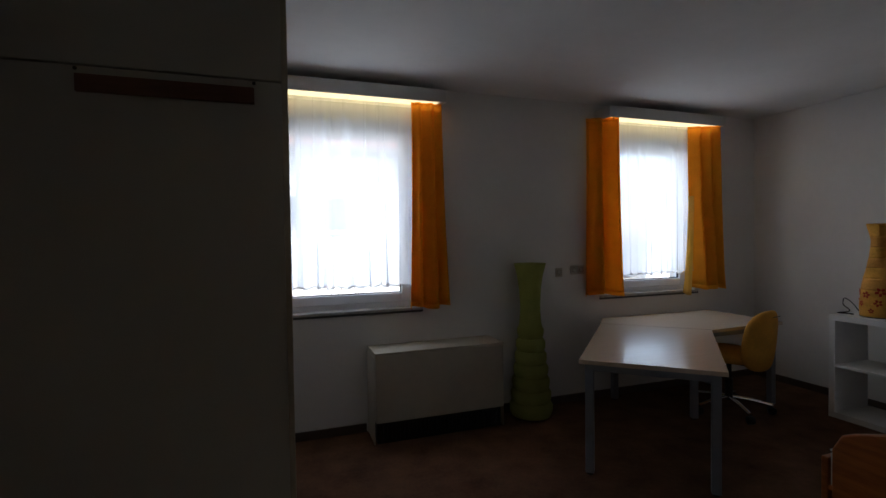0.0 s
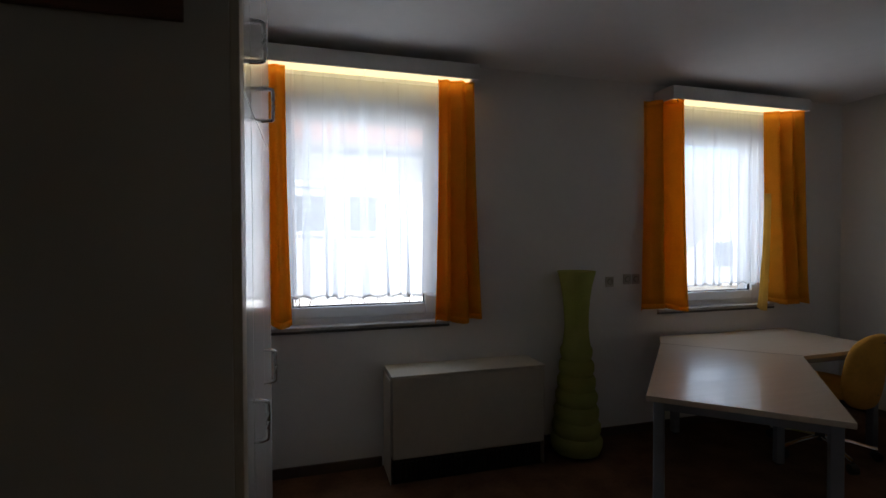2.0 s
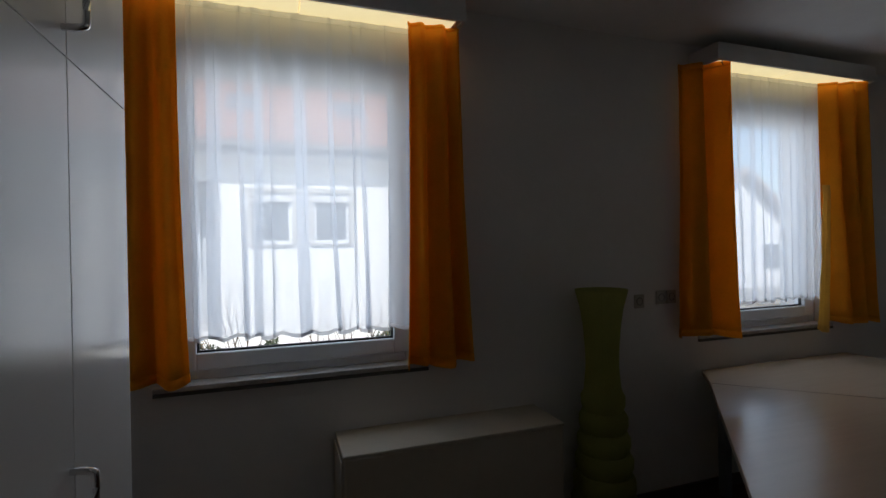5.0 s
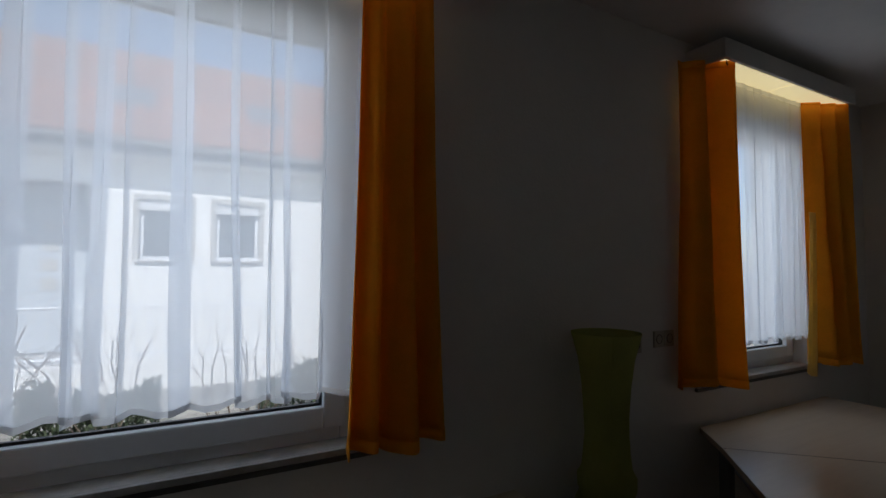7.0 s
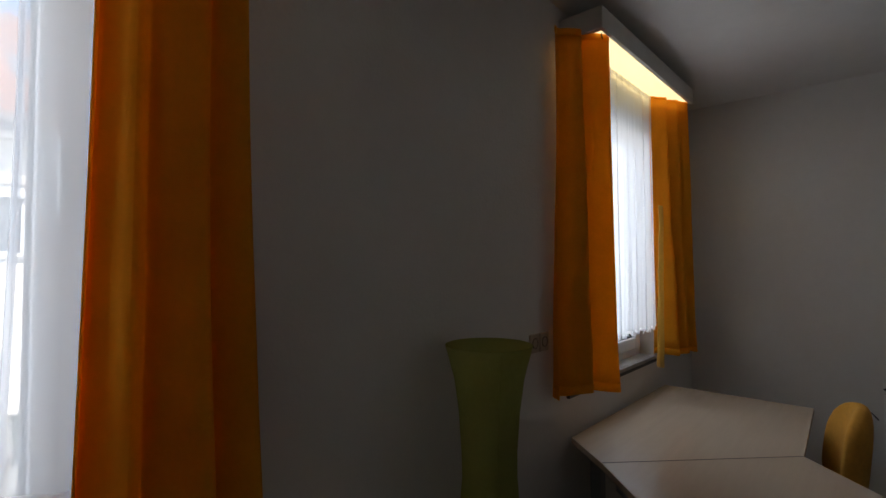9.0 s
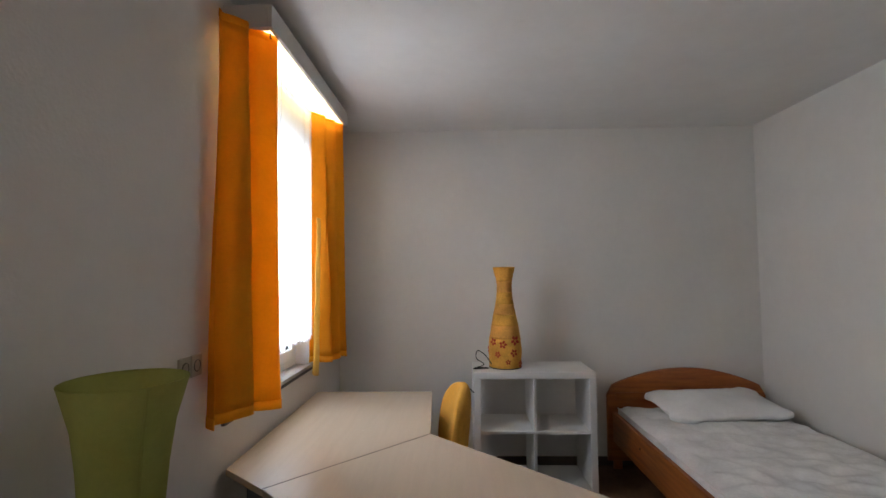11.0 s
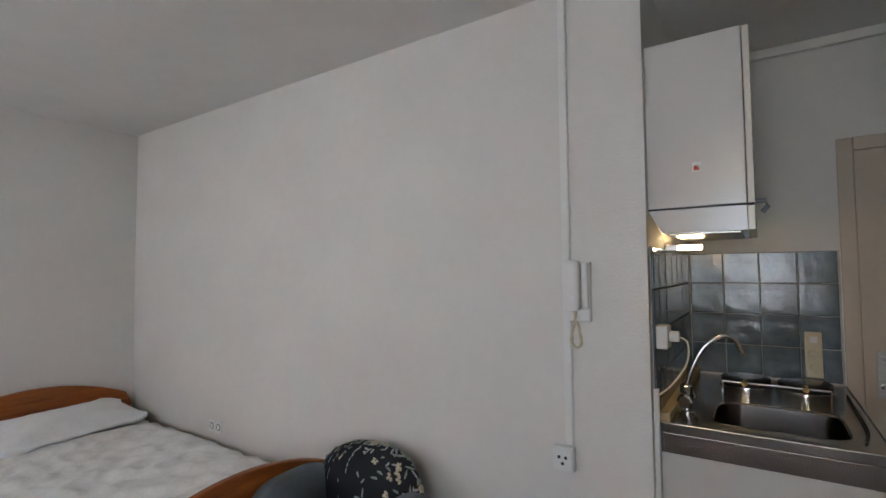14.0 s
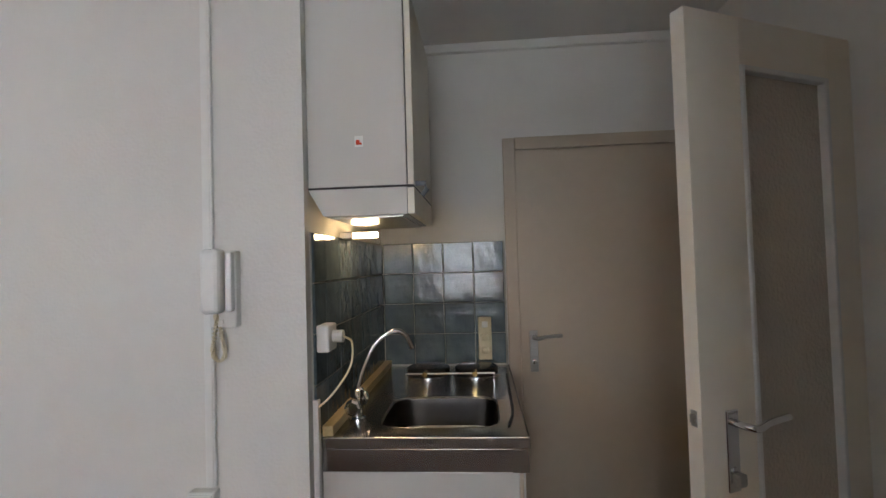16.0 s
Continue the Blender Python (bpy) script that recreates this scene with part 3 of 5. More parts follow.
bm = padded(CX, CY, 0.60, 0.205, 0.045, 0.23, 3.0, 1.5)
for v in bm.verts:
    k = (v.co.z - 0.41) / 0.45
    v.co.x = CX + (v.co.x - CX) * (1.0 - 0.22 * k * k)
    v.co.y -= 0.05 * k
part("backrest", bm, M_YELLOW, chair, smooth=True)
part("seat", padded(CX, CY + 0.25, 0.455, 0.225, 0.22, 0.045, 3.5), M_YELLOW, chair, smooth=True)
part("back_stem", rods(arc([(CX, CY - 0.01, 0.62), (CX, CY - 0.03, 0.45), (CX, CY + 0.1, 0.395), (CX, CY + 0.25, 0.40)]), radius=0.014), M_BLACK, chair)
part("column", lathe([(0.028, 0.09), (0.028, 0.26), (0.018, 0.26), (0.018, 0.41)], 18, at=(CX, CY + 0.25, 0)), M_BLACK, chair)
part("stitching", rods([(CX - 0.05, CY - 0.088, 0.79), (CX + 0.05, CY - 0.088, 0.79)], radius=0.003), M_BLACK, chair)
for i in range(5):
    a = math.radians(72 * i + 20)
    ex, ey = CX + 0.29 * math.cos(a), CY + 0.25 + 0.29 * math.sin(a)
    st = part("star_arm", rods([(CX, CY + 0.25, 0.115), (CX + 0.15 * math.cos(a), CY + 0.25 + 0.15 * math.sin(a), 0.1), (ex, ey, 0.072)], radius=0.014), M_CHROME, chair, "chrome star foot")
    part("castor", rods([(ex - 0.02 * math.sin(a), ey + 0.02 * math.cos(a), 0.03), (ex + 0.02 * math.sin(a), ey - 0.02 * math.cos(a), 0.03)], radius=0.03), M_BLACK, st)

# turned a little away from the desk
chair.matrix_world = chair.matrix_world @ Matrix.Rotation(radians(12), 4, "Z")

# ---- cube shelf ----
shelf = thing("cube_shelf", "white open cube shelf with four compartments", "shelf", (6.43, 1.91, 0))
SX0, SX1, SY0, SY1, SZ0, SZ1 = 6.20, 6.59, 1.54, 2.326, 0.0, 0.779
part("top_board", boxes(((SX0, SY0, SZ1 - 0.042), (SX1, SY1, SZ1)), bevel=0.002), M_SHELF, shelf)
part("bottom_board", boxes(((SX0, SY0 + 0.042, SZ0), (SX1, SY1 - 0.042, SZ0 + 0.042)), bevel=0.002), M_SHELF, shelf)
part("side_board", boxes(((SX0, SY0, SZ0), (SX1, SY0 + 0.042, SZ1 - 0.042)), bevel=0.002), M_SHELF, shelf)
part("side_board", boxes(((SX0, SY1 - 0.042, SZ0), (SX1, SY1, SZ1 - 0.042)), bevel=0.002), M_SHELF, shelf)
SM = (SY0 + SY1) / 2
part("middle_board", boxes(((SX0 + 0.004, SY0 + 0.042, 0.385), (SX1, SY1 - 0.042, 0.404)), bevel=0.002), M_SHELF, shelf)
part("divider", boxes(((SX0 + 0.004, SM - 0.009, 0.042), (SX1, SM + 0.009, 0.385)), bevel=0.002), M_SHELF, shelf)
part("divider", boxes(((SX0 + 0.004, SM - 0.009, 0.404), (SX1, SM + 0.009, SZ1 - 0.042)), bevel=0.002), M_SHELF, shelf)

# ---- yellow paper lamp on the shelf ----
LX, LY, LZ = 6.385, 2.103, 0.780
lamp = thing("table_lamp", "yellow paper vase lamp with red flowers", "lamp", (LX, LY, LZ))
PROFILE = [(0.0, 0.108), (0.1, 0.112), (0.2, 0.106), (0.3, 0.088), (0.38, 0.072), (0.45, 0.058), (0.52, 0.052), (0.56, 0.051), (0.61, 0.058), (0.682, 0.076)]


def lamp_radius(z):
    for (za, ra), (zb, rb) in zip(PROFILE, PROFILE[1:]):
        if z <= zb:
            return ra + (rb - ra) * (z - za) / (zb - za)
    return PROFILE[-1][1]


cuts = [0.0, 0.2, 0.285, 0.36, 0.43, 0.51, 0.585, 0.682]
for i, (a, b) in enumerate(zip(cuts, cuts[1:])):
    pr = [(lamp_radius(a + (b - a) * k / 6), a + (b - a) * k / 6) for k in range(7)]
    bm = lathe(pr, 36, 0.045, (LX, LY, LZ))
    bmesh.ops.delete(bm, geom=[f for f in bm.faces if len(f.verts) > 4], context="FACES")
    ob = part("paper_band", bm, M_YELLOWP if i % 2 == 0 else M_ORANGEP, lamp, "crinkled yellow paper" if i % 2 == 0 else "crinkled orange paper", smooth=True)
    mod = ob.modifiers.new("thickness", "SOLIDIFY")
    mod.thickness = 0.003
part("base", lathe([(0.11, 0), (0.112, 0.006), (0.02, 0.007)], 32, at=(LX, LY, LZ)), M_BLACK, lamp)
for ang, z, s in ((168, 0.165, 1.0), (212, 0.19, 1.25), (205, 0.11, 1.0), (150, 0.10, 0.8), (240, 0.03, 1.0), (130, 0.18, 1.0), (185, 0.05, 0.7), (95, 0.12, 1.0)):
    bm = bmesh.new()
    for k in range(5):
        m = pose(0, 0, 0, 0, 0, 72 * k + ang) @ Matrix.Translation((0.0165 * s, 0, 0)) @ Matrix.Diagonal((0.0115 * s, 0.0085 * s, 0.0012, 1))
        bmesh.ops.create_uvsphere(bm, u_segments=8, v_segments=5, radius=1, matrix=m)
    ob = part("flower", bm, M_FLOWER, lamp, "small red painted flower")
    a = math.radians(ang)
    r = lamp_radius(z) + 0.003
    ob.matrix_world = Matrix.Translation((LX + r * math.cos(a), LY + r * math.sin(a), LZ + z)) @ Matrix.Rotation(a, 4, "Z") @ pose(0, 0, 0, 0, 90, 0)
cable = arc([(LX - 0.05, LY + 0.09, LZ + 0.02), (LX - 0.06, LY + 0.14, LZ + 0.09), (LX - 0.06, LY + 0.19, LZ + 0.12), (LX - 0.06, LY + 0.2, LZ + 0.07), (LX - 0.07, LY + 0.15, LZ + 0.03),
             (LX - 0.09, LY + 0.22, LZ + 0.006), (LX - 0.1, LY + 0.16, LZ + 0.01), (LX - 0.08, LY + 0.12, LZ + 0.008), (LX - 0.09, LY + 0.2, LZ + 0.014), (LX - 0.06, LY + 0.13, LZ + 0.006)])
part("cable", rods(cable, radius=0.0035), M_BLACK, lamp, "black looped cable", smooth=True)


# ---- bed ----
def arched_board(y0, y1, z0, z_end, z_mid, x0, x1, round_r=0.05, n=28):
    """An upright board with an arched, rounded top."""
    bm = bmesh.new()
    pts = [(y0, z0)]
    for i in range(n + 1):
        u = i / n
        z = z_end + (z_mid - z_end) * math.sin(math.pi * u) ** 0.8
        e = min(u, 1 - u) * (y1 - y0)
        if e < round_r:
            z -= (round_r - math.sqrt(max(0.0, round_r ** 2 - (round_r - e) ** 2)))
        pts.append((y0 + (y1 - y0) * u, z))
    pts.append((y1, z0))
    face = bm.faces.new([bm.verts.new((x0, y, z)) for y, z in pts])
    up = bmesh.ops.extrude_face_region(bm, geom=[face])
    bmesh.ops.translate(bm, vec=(x1 - x0, 0, 0), verts=[g for g in up["geom"] if isinstance(g, bmesh.types.BMVert)])
    bmesh.ops.recalc_face_normals(bm, faces=bm.faces[:])
    big = [e for e in bm.edges if len(e.link_faces) == 2 and any(len(f.verts) > 6 for f in e.link_faces)]
    bmesh.ops.bevel(bm, geom=big, offset=0.007, segments=3, affect="EDGES", profile=0.5)
    return bm


BY0, BY1, BX0, BX1 = 0.21, 1.345, 4.475, 6.66
bed = thing("bed", "stained pine single bed with arched ends", "bed", (5.56, 0.73, 0))
part("headboard", arched_board(BY0, BY1, 0.06, 0.575, 0.722, BX1 - 0.035, BX1), M_PINEY, bed)
part("footboard", arched_board(BY0, BY1 - 0.10, 0.06, 0.52, 0.652, BX0, BX0 + 0.035), M_PINEY, bed)
part("headboard_rail", boxes(((BX1 - 0.05, BY0 + 0.06, 0.50), (BX1 - 0.035, BY1 - 0.06, 0.55)), bevel=0.004), M_PINEY, bed)
for y in (BY0 + 0.005, BY1 - 0.065):
    part("side_rail", boxes(((BX0 + 0.035, y, 0.20), (BX1 - 0.036, y + 0.03, 0.41)), bevel=0.006), M_PINE, bed)
for x in (BX0 + 0.003, BX1 - 0.032):
    for y in (BY0 + 0.01, BY1 - 0.10):
        part("leg", boxes(((x, y, 0), (x + 0.03, y + 0.06, 0.06)), bevel=0.004), M_PINE, bed)
part("slat_base", boxes(((BX0 + 0.036, BY0 + 0.036, 0.27), (BX1 - 0.037, BY1 - 0.066, 0.29))), M_PINE, bed)
for x, y in ((5.2, BY1 - 0.034), (6.1, BY1 - 0.034)):
    part("bolt", lathe([(0.008, 0), (0.008, 0.003), (0.001, 0.004)], 12), M_BLACK, bed).matrix_world = pose(x, y, 0.33, -90)


def quilted(x0, x1, y0, y1, z0, z1, nx, ny, seed):
    """A soft slab with puckered, quilted top and rounded rim."""
    bm = bmesh.new()
    bmesh.ops.create_grid(bm, x_segments=nx, y_segments=ny, size=1)
    top = list(bm.verts)
    for v in top:
        u, w = v.co.x, v.co.y
        edge = max(abs(u) ** 14, abs(w) ** 10)
        x, y = x0 + (x1 - x0) * (u + 1) / 2, y0 + (y1 - y0) * (w + 1) / 2
        quilt = abs(math.sin((x + y) * 14)) * abs(math.sin((x - y) * 14))
        crease = abs(noise.noise(Vector((x * 6.5 + 2, y * 3.0 - x * 3.2, seed)))) + 0.5 * abs(noise.noise(Vector((x * 9, y * 9, seed))))
        v.co = (x, y, z1 - 0.035 * edge + 0.006 * quilt - 0.036 * crease + 0.014)
    border = [e for e in bm.edges if e.is_boundary]
    ex = bmesh.ops.extrude_edge_only(bm, edges=border)
    for v in [g for g in ex["geom"] if isinstance(g, bmesh.types.BMVert)]:
        v.co.z = z0
    low = [e for e in bm.edges if e.is_boundary]
    bmesh.ops.contextual_create(bm, geom=low)
    return bm


matt = thing("mattress", "white quilted mattress in a creased cover", "mattress", (5.56, 0.73, 0.29))
part("cover", quilted(BX0 + 0.045, BX1 - 0.055, BY0 + 0.04, BY1 - 0.07, 0.292, 0.468, 150, 70, 4), M_MATTRESS, matt, smooth=True)
part("piping", rods([(BX0 + 0.05, BY1 - 0.068, 0.443), (5.1, BY1 - 0.066, 0.445), (5.9, BY1 - 0.066, 0.445), (BX1 - 0.06, BY1 - 0.068, 0.443)], radius=0.005), M_PLASTIC, matt)
pill = thing("pillow", "white cotton pillow with a piped edge", "pillow", (6.37, 0.68, 0.47))
bm = padded(0, 0, 0, 0.21, 0.40, 0.07, 5.0, 0, 26)
for v in bm.verts:
    k = 1 - 0.8 * max(abs(v.co.x) / 0.21, abs(v.co.y) / 0.40) ** 3
    v.co.z = v.co.z * k + 0.005 * noise.noise(v.co * 14) + 0.004 * noise.noise(v.co * 30)
    if abs(v.co.x) > 0.13 and abs(v.co.y) > 0.26:
        v.co.x *= 1.12
        v.co.y *= 1.08
part("case", bm, M_PILLOW, pill, smooth=True).matrix_world = pose(6.37, 0.70, 0.528, 0, -9, 7)
edge = [(0.207 * math.cos(t) * (abs(math.cos(t)) ** 3.2 + abs(math.sin(t)) ** 3.2) ** (-1 / 3.2), 0.395 * math.sin(t) * (abs(math.cos(t)) ** 3.2 + abs(math.sin(t)) ** 3.2) ** (-1 / 3.2), 0)
        for t in [2 * math.pi * i / 48 for i in range(49)]]
part("piping", rods(edge, radius=0.004), M_PILLOW, pill).matrix_world = pose(6.37, 0.70, 0.528, 0, -9, 7)

# ---- tub chair at the foot of the bed ----
tub = thing("tub_chair", "small grey tub chair with black floral cover", "armchair", (4.13, 0.5, 0))
part("seat", padded(4.13, 0.56, 0.36, 0.25, 0.24, 0.09, 3.2), M_GREYCLOTH, tub, smooth=True)
bm = padded(4.16, 0.0, 0.40, 0.275, 0.055, 0.285, 2.6, 0.7, 24)
for v in bm.verts:
    v.co.y += 0.28
part("backrest", bm, M_GREYCLOTH, tub, smooth=True)
bm = padded(4.155, 0.0, 0.50, 0.288, 0.074, 0.205, 2.4, 0.7, 26)
for v in bm.verts:
    v.co.y += 0.295 + 0.006 * noise.noise(v.co * 12)
faces = [(f.calc_center_median(), f.normal.copy()) for f in bm.faces if f.normal.y > -0.35 and f.normal.z > -0.6 and f.calc_center_median().z > 0.36]
cover = part("floral_cover", bm, M_FLORAL, tub, "black cloth with pale leaves and flowers", smooth=True)
for s in (-1, 1):
    part("armrest", padded(4.15 + s * 0.275, 0.53, 0.45, 0.05, 0.22, 0.16, 3.0), M_GREYCLOTH, tub, smooth=True)
for x in (3.95, 4.31):
    for y in (0.38, 0.74):
        part("leg", rods([(x, y, 0), (x, y, 0.28)], radius=0.017), M_PINE, tub)
rng = random.Random(8)
picks = rng.sample(range(len(faces)), 190)
for i, pick in enumerate(picks):
    p, n = faces[pick]
    bm = bmesh.new()
    flower = i % 9 == 0
    if flower:
        for k in range(5):
            bmesh.ops.create_uvsphere(bm, u_segments=7, v_segments=4, radius=1,
                                      matrix=pose(0, 0, 0, 0, 0, 72 * k) @ Matrix.Translation((0.011, 0, 0)) @ Matrix.Diagonal((0.009, 0.007, 0.0012, 1)))
    else:
        bmesh.ops.create_uvsphere(bm, u_segments=7, v_segments=4, radius=1, matrix=Matrix.Diagonal((0.02 * rng.uniform(0.6, 1.3), 0.0055, 0.001, 1)))
    ob = part("printed_flower" if flower else "printed_leaf", bm, M_PALEFLOWER if flower else (M_LEAFG if i % 3 else M_LEAFB), cover)
    ob.matrix_world = Matrix.Translation(p + 0.002 * n) @ n.to_track_quat("Z", "Y").to_matrix().to_4x4() @ pose(0, 0, 0, 0, 0, rng.uniform(0, 360))

# ---- intercom, cable duct and box on the wall ----
duct = thing("cable_duct", "thin white plastic cable duct", "cable duct", (3.328, SOUTH, 0.8))
part("channel", boxes(((3.312, SOUTH, 0.818), (3.342, SOUTH + 0.014, CEIL)), bevel=0.003), M_PLASTIC, duct)
part("cover_strip", boxes(((3.317, SOUTH + 0.014, 0.818), (3.337, SOUTH + 0.0165, CEIL)), bevel=0.001), M_PLASTIC, duct)
sock = thing("surface_socket", "white surface socket with three holes", "socket", (3.345, SOUTH, 0.78))
part("body", boxes(((3.305, SOUTH, 0.725), (3.385, SOUTH + 0.035, 0.812)), bevel=0.006), M_PLASTIC, sock)
part("cover_plate", boxes(((3.311, SOUTH + 0.035, 0.731), (3.379, SOUTH + 0.040, 0.806)), bevel=0.002), M_PLASTIC, sock)
for x, z in ((3.333, 0.777), (3.358, 0.777), (3.345, 0.755)):
    part("hole", lathe([(0.006, 0), (0.006, 0.0015), (0.0005, 0.002)], 10), M_BLACK, sock).matrix_world = pose(x, SOUTH + 0.0398, z, -90)
phone = thing("intercom_phone", "white wall intercom with beige coiled cord", "intercom", (3.27, SOUTH, 1.4))
part("base_plate", boxes(((3.235, SOUTH, 1.268), (3.315, SOUTH + 0.03, 1.485)), bevel=0.005), M_PLASTIC, phone)
part("handset", boxes(((3.263, SOUTH + 0.03, 1.31), (3.318, SOUTH + 0.075, 1.49)), bevel=0.012), M_PLASTIC, phone)
part("cradle", boxes(((3.236, SOUTH + 0.03, 1.315), (3.256, SOUTH + 0.055, 1.48)), bevel=0.006), M_PLASTIC, phone)
part("button", boxes(((3.272, SOUTH + 0.029, 1.279), (3.286, SOUTH + 0.034, 1.291)), bevel=0.002), M_PLASTIC, phone)
loop = arc([(3.285, SOUTH + 0.05, 1.315), (3.283, SOUTH + 0.05, 1.285), (3.302, SOUTH + 0.035, 1.22), (3.303, SOUTH + 0.03, 1.19), (3.287, SOUTH + 0.03, 1.175), (3.271, SOUTH + 0.03, 1.19), (3.274, SOUTH + 0.03, 1.225), (3.284, SOUTH + 0.028, 1.27)], 26)
bm = bmesh.new()
coil = []
for i, p in enumerate(loop):
    coil.append(p + Vector((0.0045 * math.cos(i * 1.5), 0.0045 * math.sin(i * 1.5), 0)))
part("cord", rods(coil, radius=0.0028), M_IVORY, phone, "beige coiled cord", smooth=True)


# ---- kitchenette ----
KX0, KX1, KY0, KY1, KZ = 2.425, 3.03, BACK + 0.005, 0.098, 0.925
kit = thing("kitchen_base_unit", "white kitchen base unit with steel top", "kitchen unit", (2.72, -0.4, 0))
part("carcass", boxes(((KX0 + 0.03, KY0, 0.1), (KX1, KY1 - 0.012, KZ - 0.1)), bevel=0.002), M_SHELF, kit)
part("plinth", boxes(((KX0 + 0.07, KY0, 0.0), (KX1, KY1 - 0.03, 0.1))), M_BASE, kit)
part("end_panel", boxes(((KX0 + 0.03, KY1 - 0.012, 0.0), (KX1, KY1 + 0.004, KZ - 0.098)), bevel=0.002), M_WARD, kit)
part("edge_strip", boxes(((KX0 + 0.018, KY1 - 0.014, 0.0), (KX0 + 0.029, KY1 + 0.004, KZ - 0.098)), bevel=0.002), M_DOOR, kit)
for a, b in ((KY0 + 0.01, -0.42), (-0.414, KY1 - 0.02)):
    d = part("door", boxes(((KX0 + 0.01, a, 0.11), (KX0 + 0.028, b, KZ - 0.11)), bevel=0.003), M_SHELF, kit)
    part("knob", lathe([(0.006, 0), (0.006, 0.012), (0.014, 0.016), (0.014, 0.024), (0.004, 0.028)], 16), M_CHROME, d).matrix_world = pose(KX0 + 0.011, a + 0.05, 0.72, 0, -90)

# the steel top with its sunk basin
top = thing("steel_worktop", "stainless steel worktop with a sunk sink", "worktop", (2.72, -0.4, KZ - 0.1))
SKX0, SKX1, SKY0, SKY1 = 2.505, 2.88, -0.315, 0.015


def sheet_with_basin(basin):
    """The top sheet with its rounded hole, or the basin that hangs in it."""
    bm = bmesh.new()
    n = 40
    cx, cy, hx, hy = (SKX0 + SKX1) / 2, (SKY0 + SKY1) / 2, (SKX1 - SKX0) / 2, (SKY1 - SKY0) / 2
    rings = []

    def ring(k, z, p):
        out = []
        for i in range(n):
            t = 2 * math.pi * (i + 0.5) / n
            c, s = math.cos(t), math.sin(t)
            q = (abs(c) ** p + abs(s) ** p) ** (-1 / p)
            out.append(bm.verts.new((cx + hx * k * c * q, cy + hy * k * s * q, z)))
        return out

    outer = []
    for i in range(n):
        t = 2 * math.pi * (i + 0.5) / n
        c, s = math.cos(t), math.sin(t)
        ax = ((KX1 - cx) if c > 0 else (cx - KX0)) / max(abs(c), 1e-6)
        ay = ((KY1 - cy) if s > 0 else (cy - KY0)) / max(abs(s), 1e-6)
        m = min(ax, ay)
        outer.append(bm.verts.new((cx + c * m, cy + s * m, KZ)))
    rings = [outer, ring(1.06, KZ, 6), ring(1.03, KZ + 0.003, 6), ring(1.0, KZ - 0.003, 6), ring(0.97, KZ - 0.03, 6), ring(0.93, KZ - 0.13, 5), ring(0.86, KZ - 0.15, 4), ring(0.2, KZ - 0.155, 2)]
    keep = rings[3:] if basin else rings[:4]
    for a, b in zip(keep, keep[1:]):
        for i in range(n):
            bm.faces.new((a[i], a[(i + 1) % n], b[(i + 1) % n], b[i]))
    if basin:
        bm.faces.new(rings[-1])
        bmesh.ops.delete(bm, geom=[v for v in bm.verts if not v.link_faces], context="VERTS")
        return bm
    bmesh.ops.delete(bm, geom=[v for r in rings[4:] for v in r], context="VERTS")
    corners = [(KX0, KY0), (KX1, KY0), (KX1, KY1), (KX0, KY1)]
    for c in corners:
        near = sorted(outer, key=lambda v: (v.co.x - c[0]) ** 2 + (v.co.y - c[1]) ** 2)
        on_x = [v for v in near if abs(v.co.x - c[0]) < 1e-5][0]
        on_y = [v for v in near if abs(v.co.y - c[1]) < 1e-5][0]
        bm.faces.new((on_x, bm.verts.new((*c, KZ)), on_y))
    return bm


part("sheet", sheet_with_basin(False), M_STEEL, top, smooth=True)
part("basin", sheet_with_basin(True), M_BASIN, top, "steel basin with its dark reflection in the colour", smooth=True)
part("rolled_edge", boxes(((KX0 - 0.004, KY1, KZ - 0.03), (KX1, KY1 + 0.008, KZ + 0.004)), ((KX0 - 0.004, KY0, KZ - 0.03), (KX0, KY1, KZ + 0.004)), bevel=0.003), M_STEEL, top)
part("apron", boxes(((KX0 + 0.004, KY1 - 0.006, KZ - 0.098), (KX1, KY1 + 0.003, KZ - 0.031)), ((KX0 + 0.004, KY0, KZ - 0.098), (KX0 + 0.012, KY1 - 0.007, KZ - 0.031)), bevel=0.002), M_STEEL, top)
part("apron_corner", boxes(((KX0, KY1 - 0.004, KZ - 0.098), (KX0 + 0.048, KY1 + 0.0055, KZ - 0.0315))), M_STEEL, top)
part("drain", lathe([(0.03, 0), (0.032, 0.003), (0.02, 0.004), (0.018, 0.001)], 24, at=((SKX0 + SKX1) / 2, (SKY0 + SKY1) / 2, KZ - 0.1545)), M_CHROME, top)
plug = thing("sink_plug", "black rubber plug chain lying by the sink", "plug", (KX0 + 0.03, -0.2, KZ))
part("chain", rods(arc([(KX0 + 0.05, 0.0, KZ + 0.006), (KX0 + 0.028, -0.15, KZ + 0.006), (KX0 + 0.024, -0.45, KZ + 0.006), (KX0 + 0.02, -0.66, KZ + 0.006)]), radius=0.004), M_BLACK, plug)
for i, (x, y) in enumerate(((2.80, -0.715), (2.58, -0.715))):
    hob = thing("hotplate", "black cast iron hotplate with chrome rim", "hotplate", (x, y, KZ), "hotplates on the worktop")
    part("rim", lathe([(0.108, 0), (0.108, 0.004), (0.101, 0.006), (0.099, 0.002)], 36, at=(x, y, KZ)), M_CHROME, hob, smooth=True)
    part("plate", lathe([(0.098, 0.003), (0.098, 0.030), (0.092, 0.034), (0.02, 0.0325), (0.004, 0.032)], 36, at=(x, y, KZ)), M_BLACKGLOSS, hob, smooth=True)
rail = thing("hob_guard", "brass and chrome guard rail before the hotplates", "rail", (2.67, -0.58, KZ))
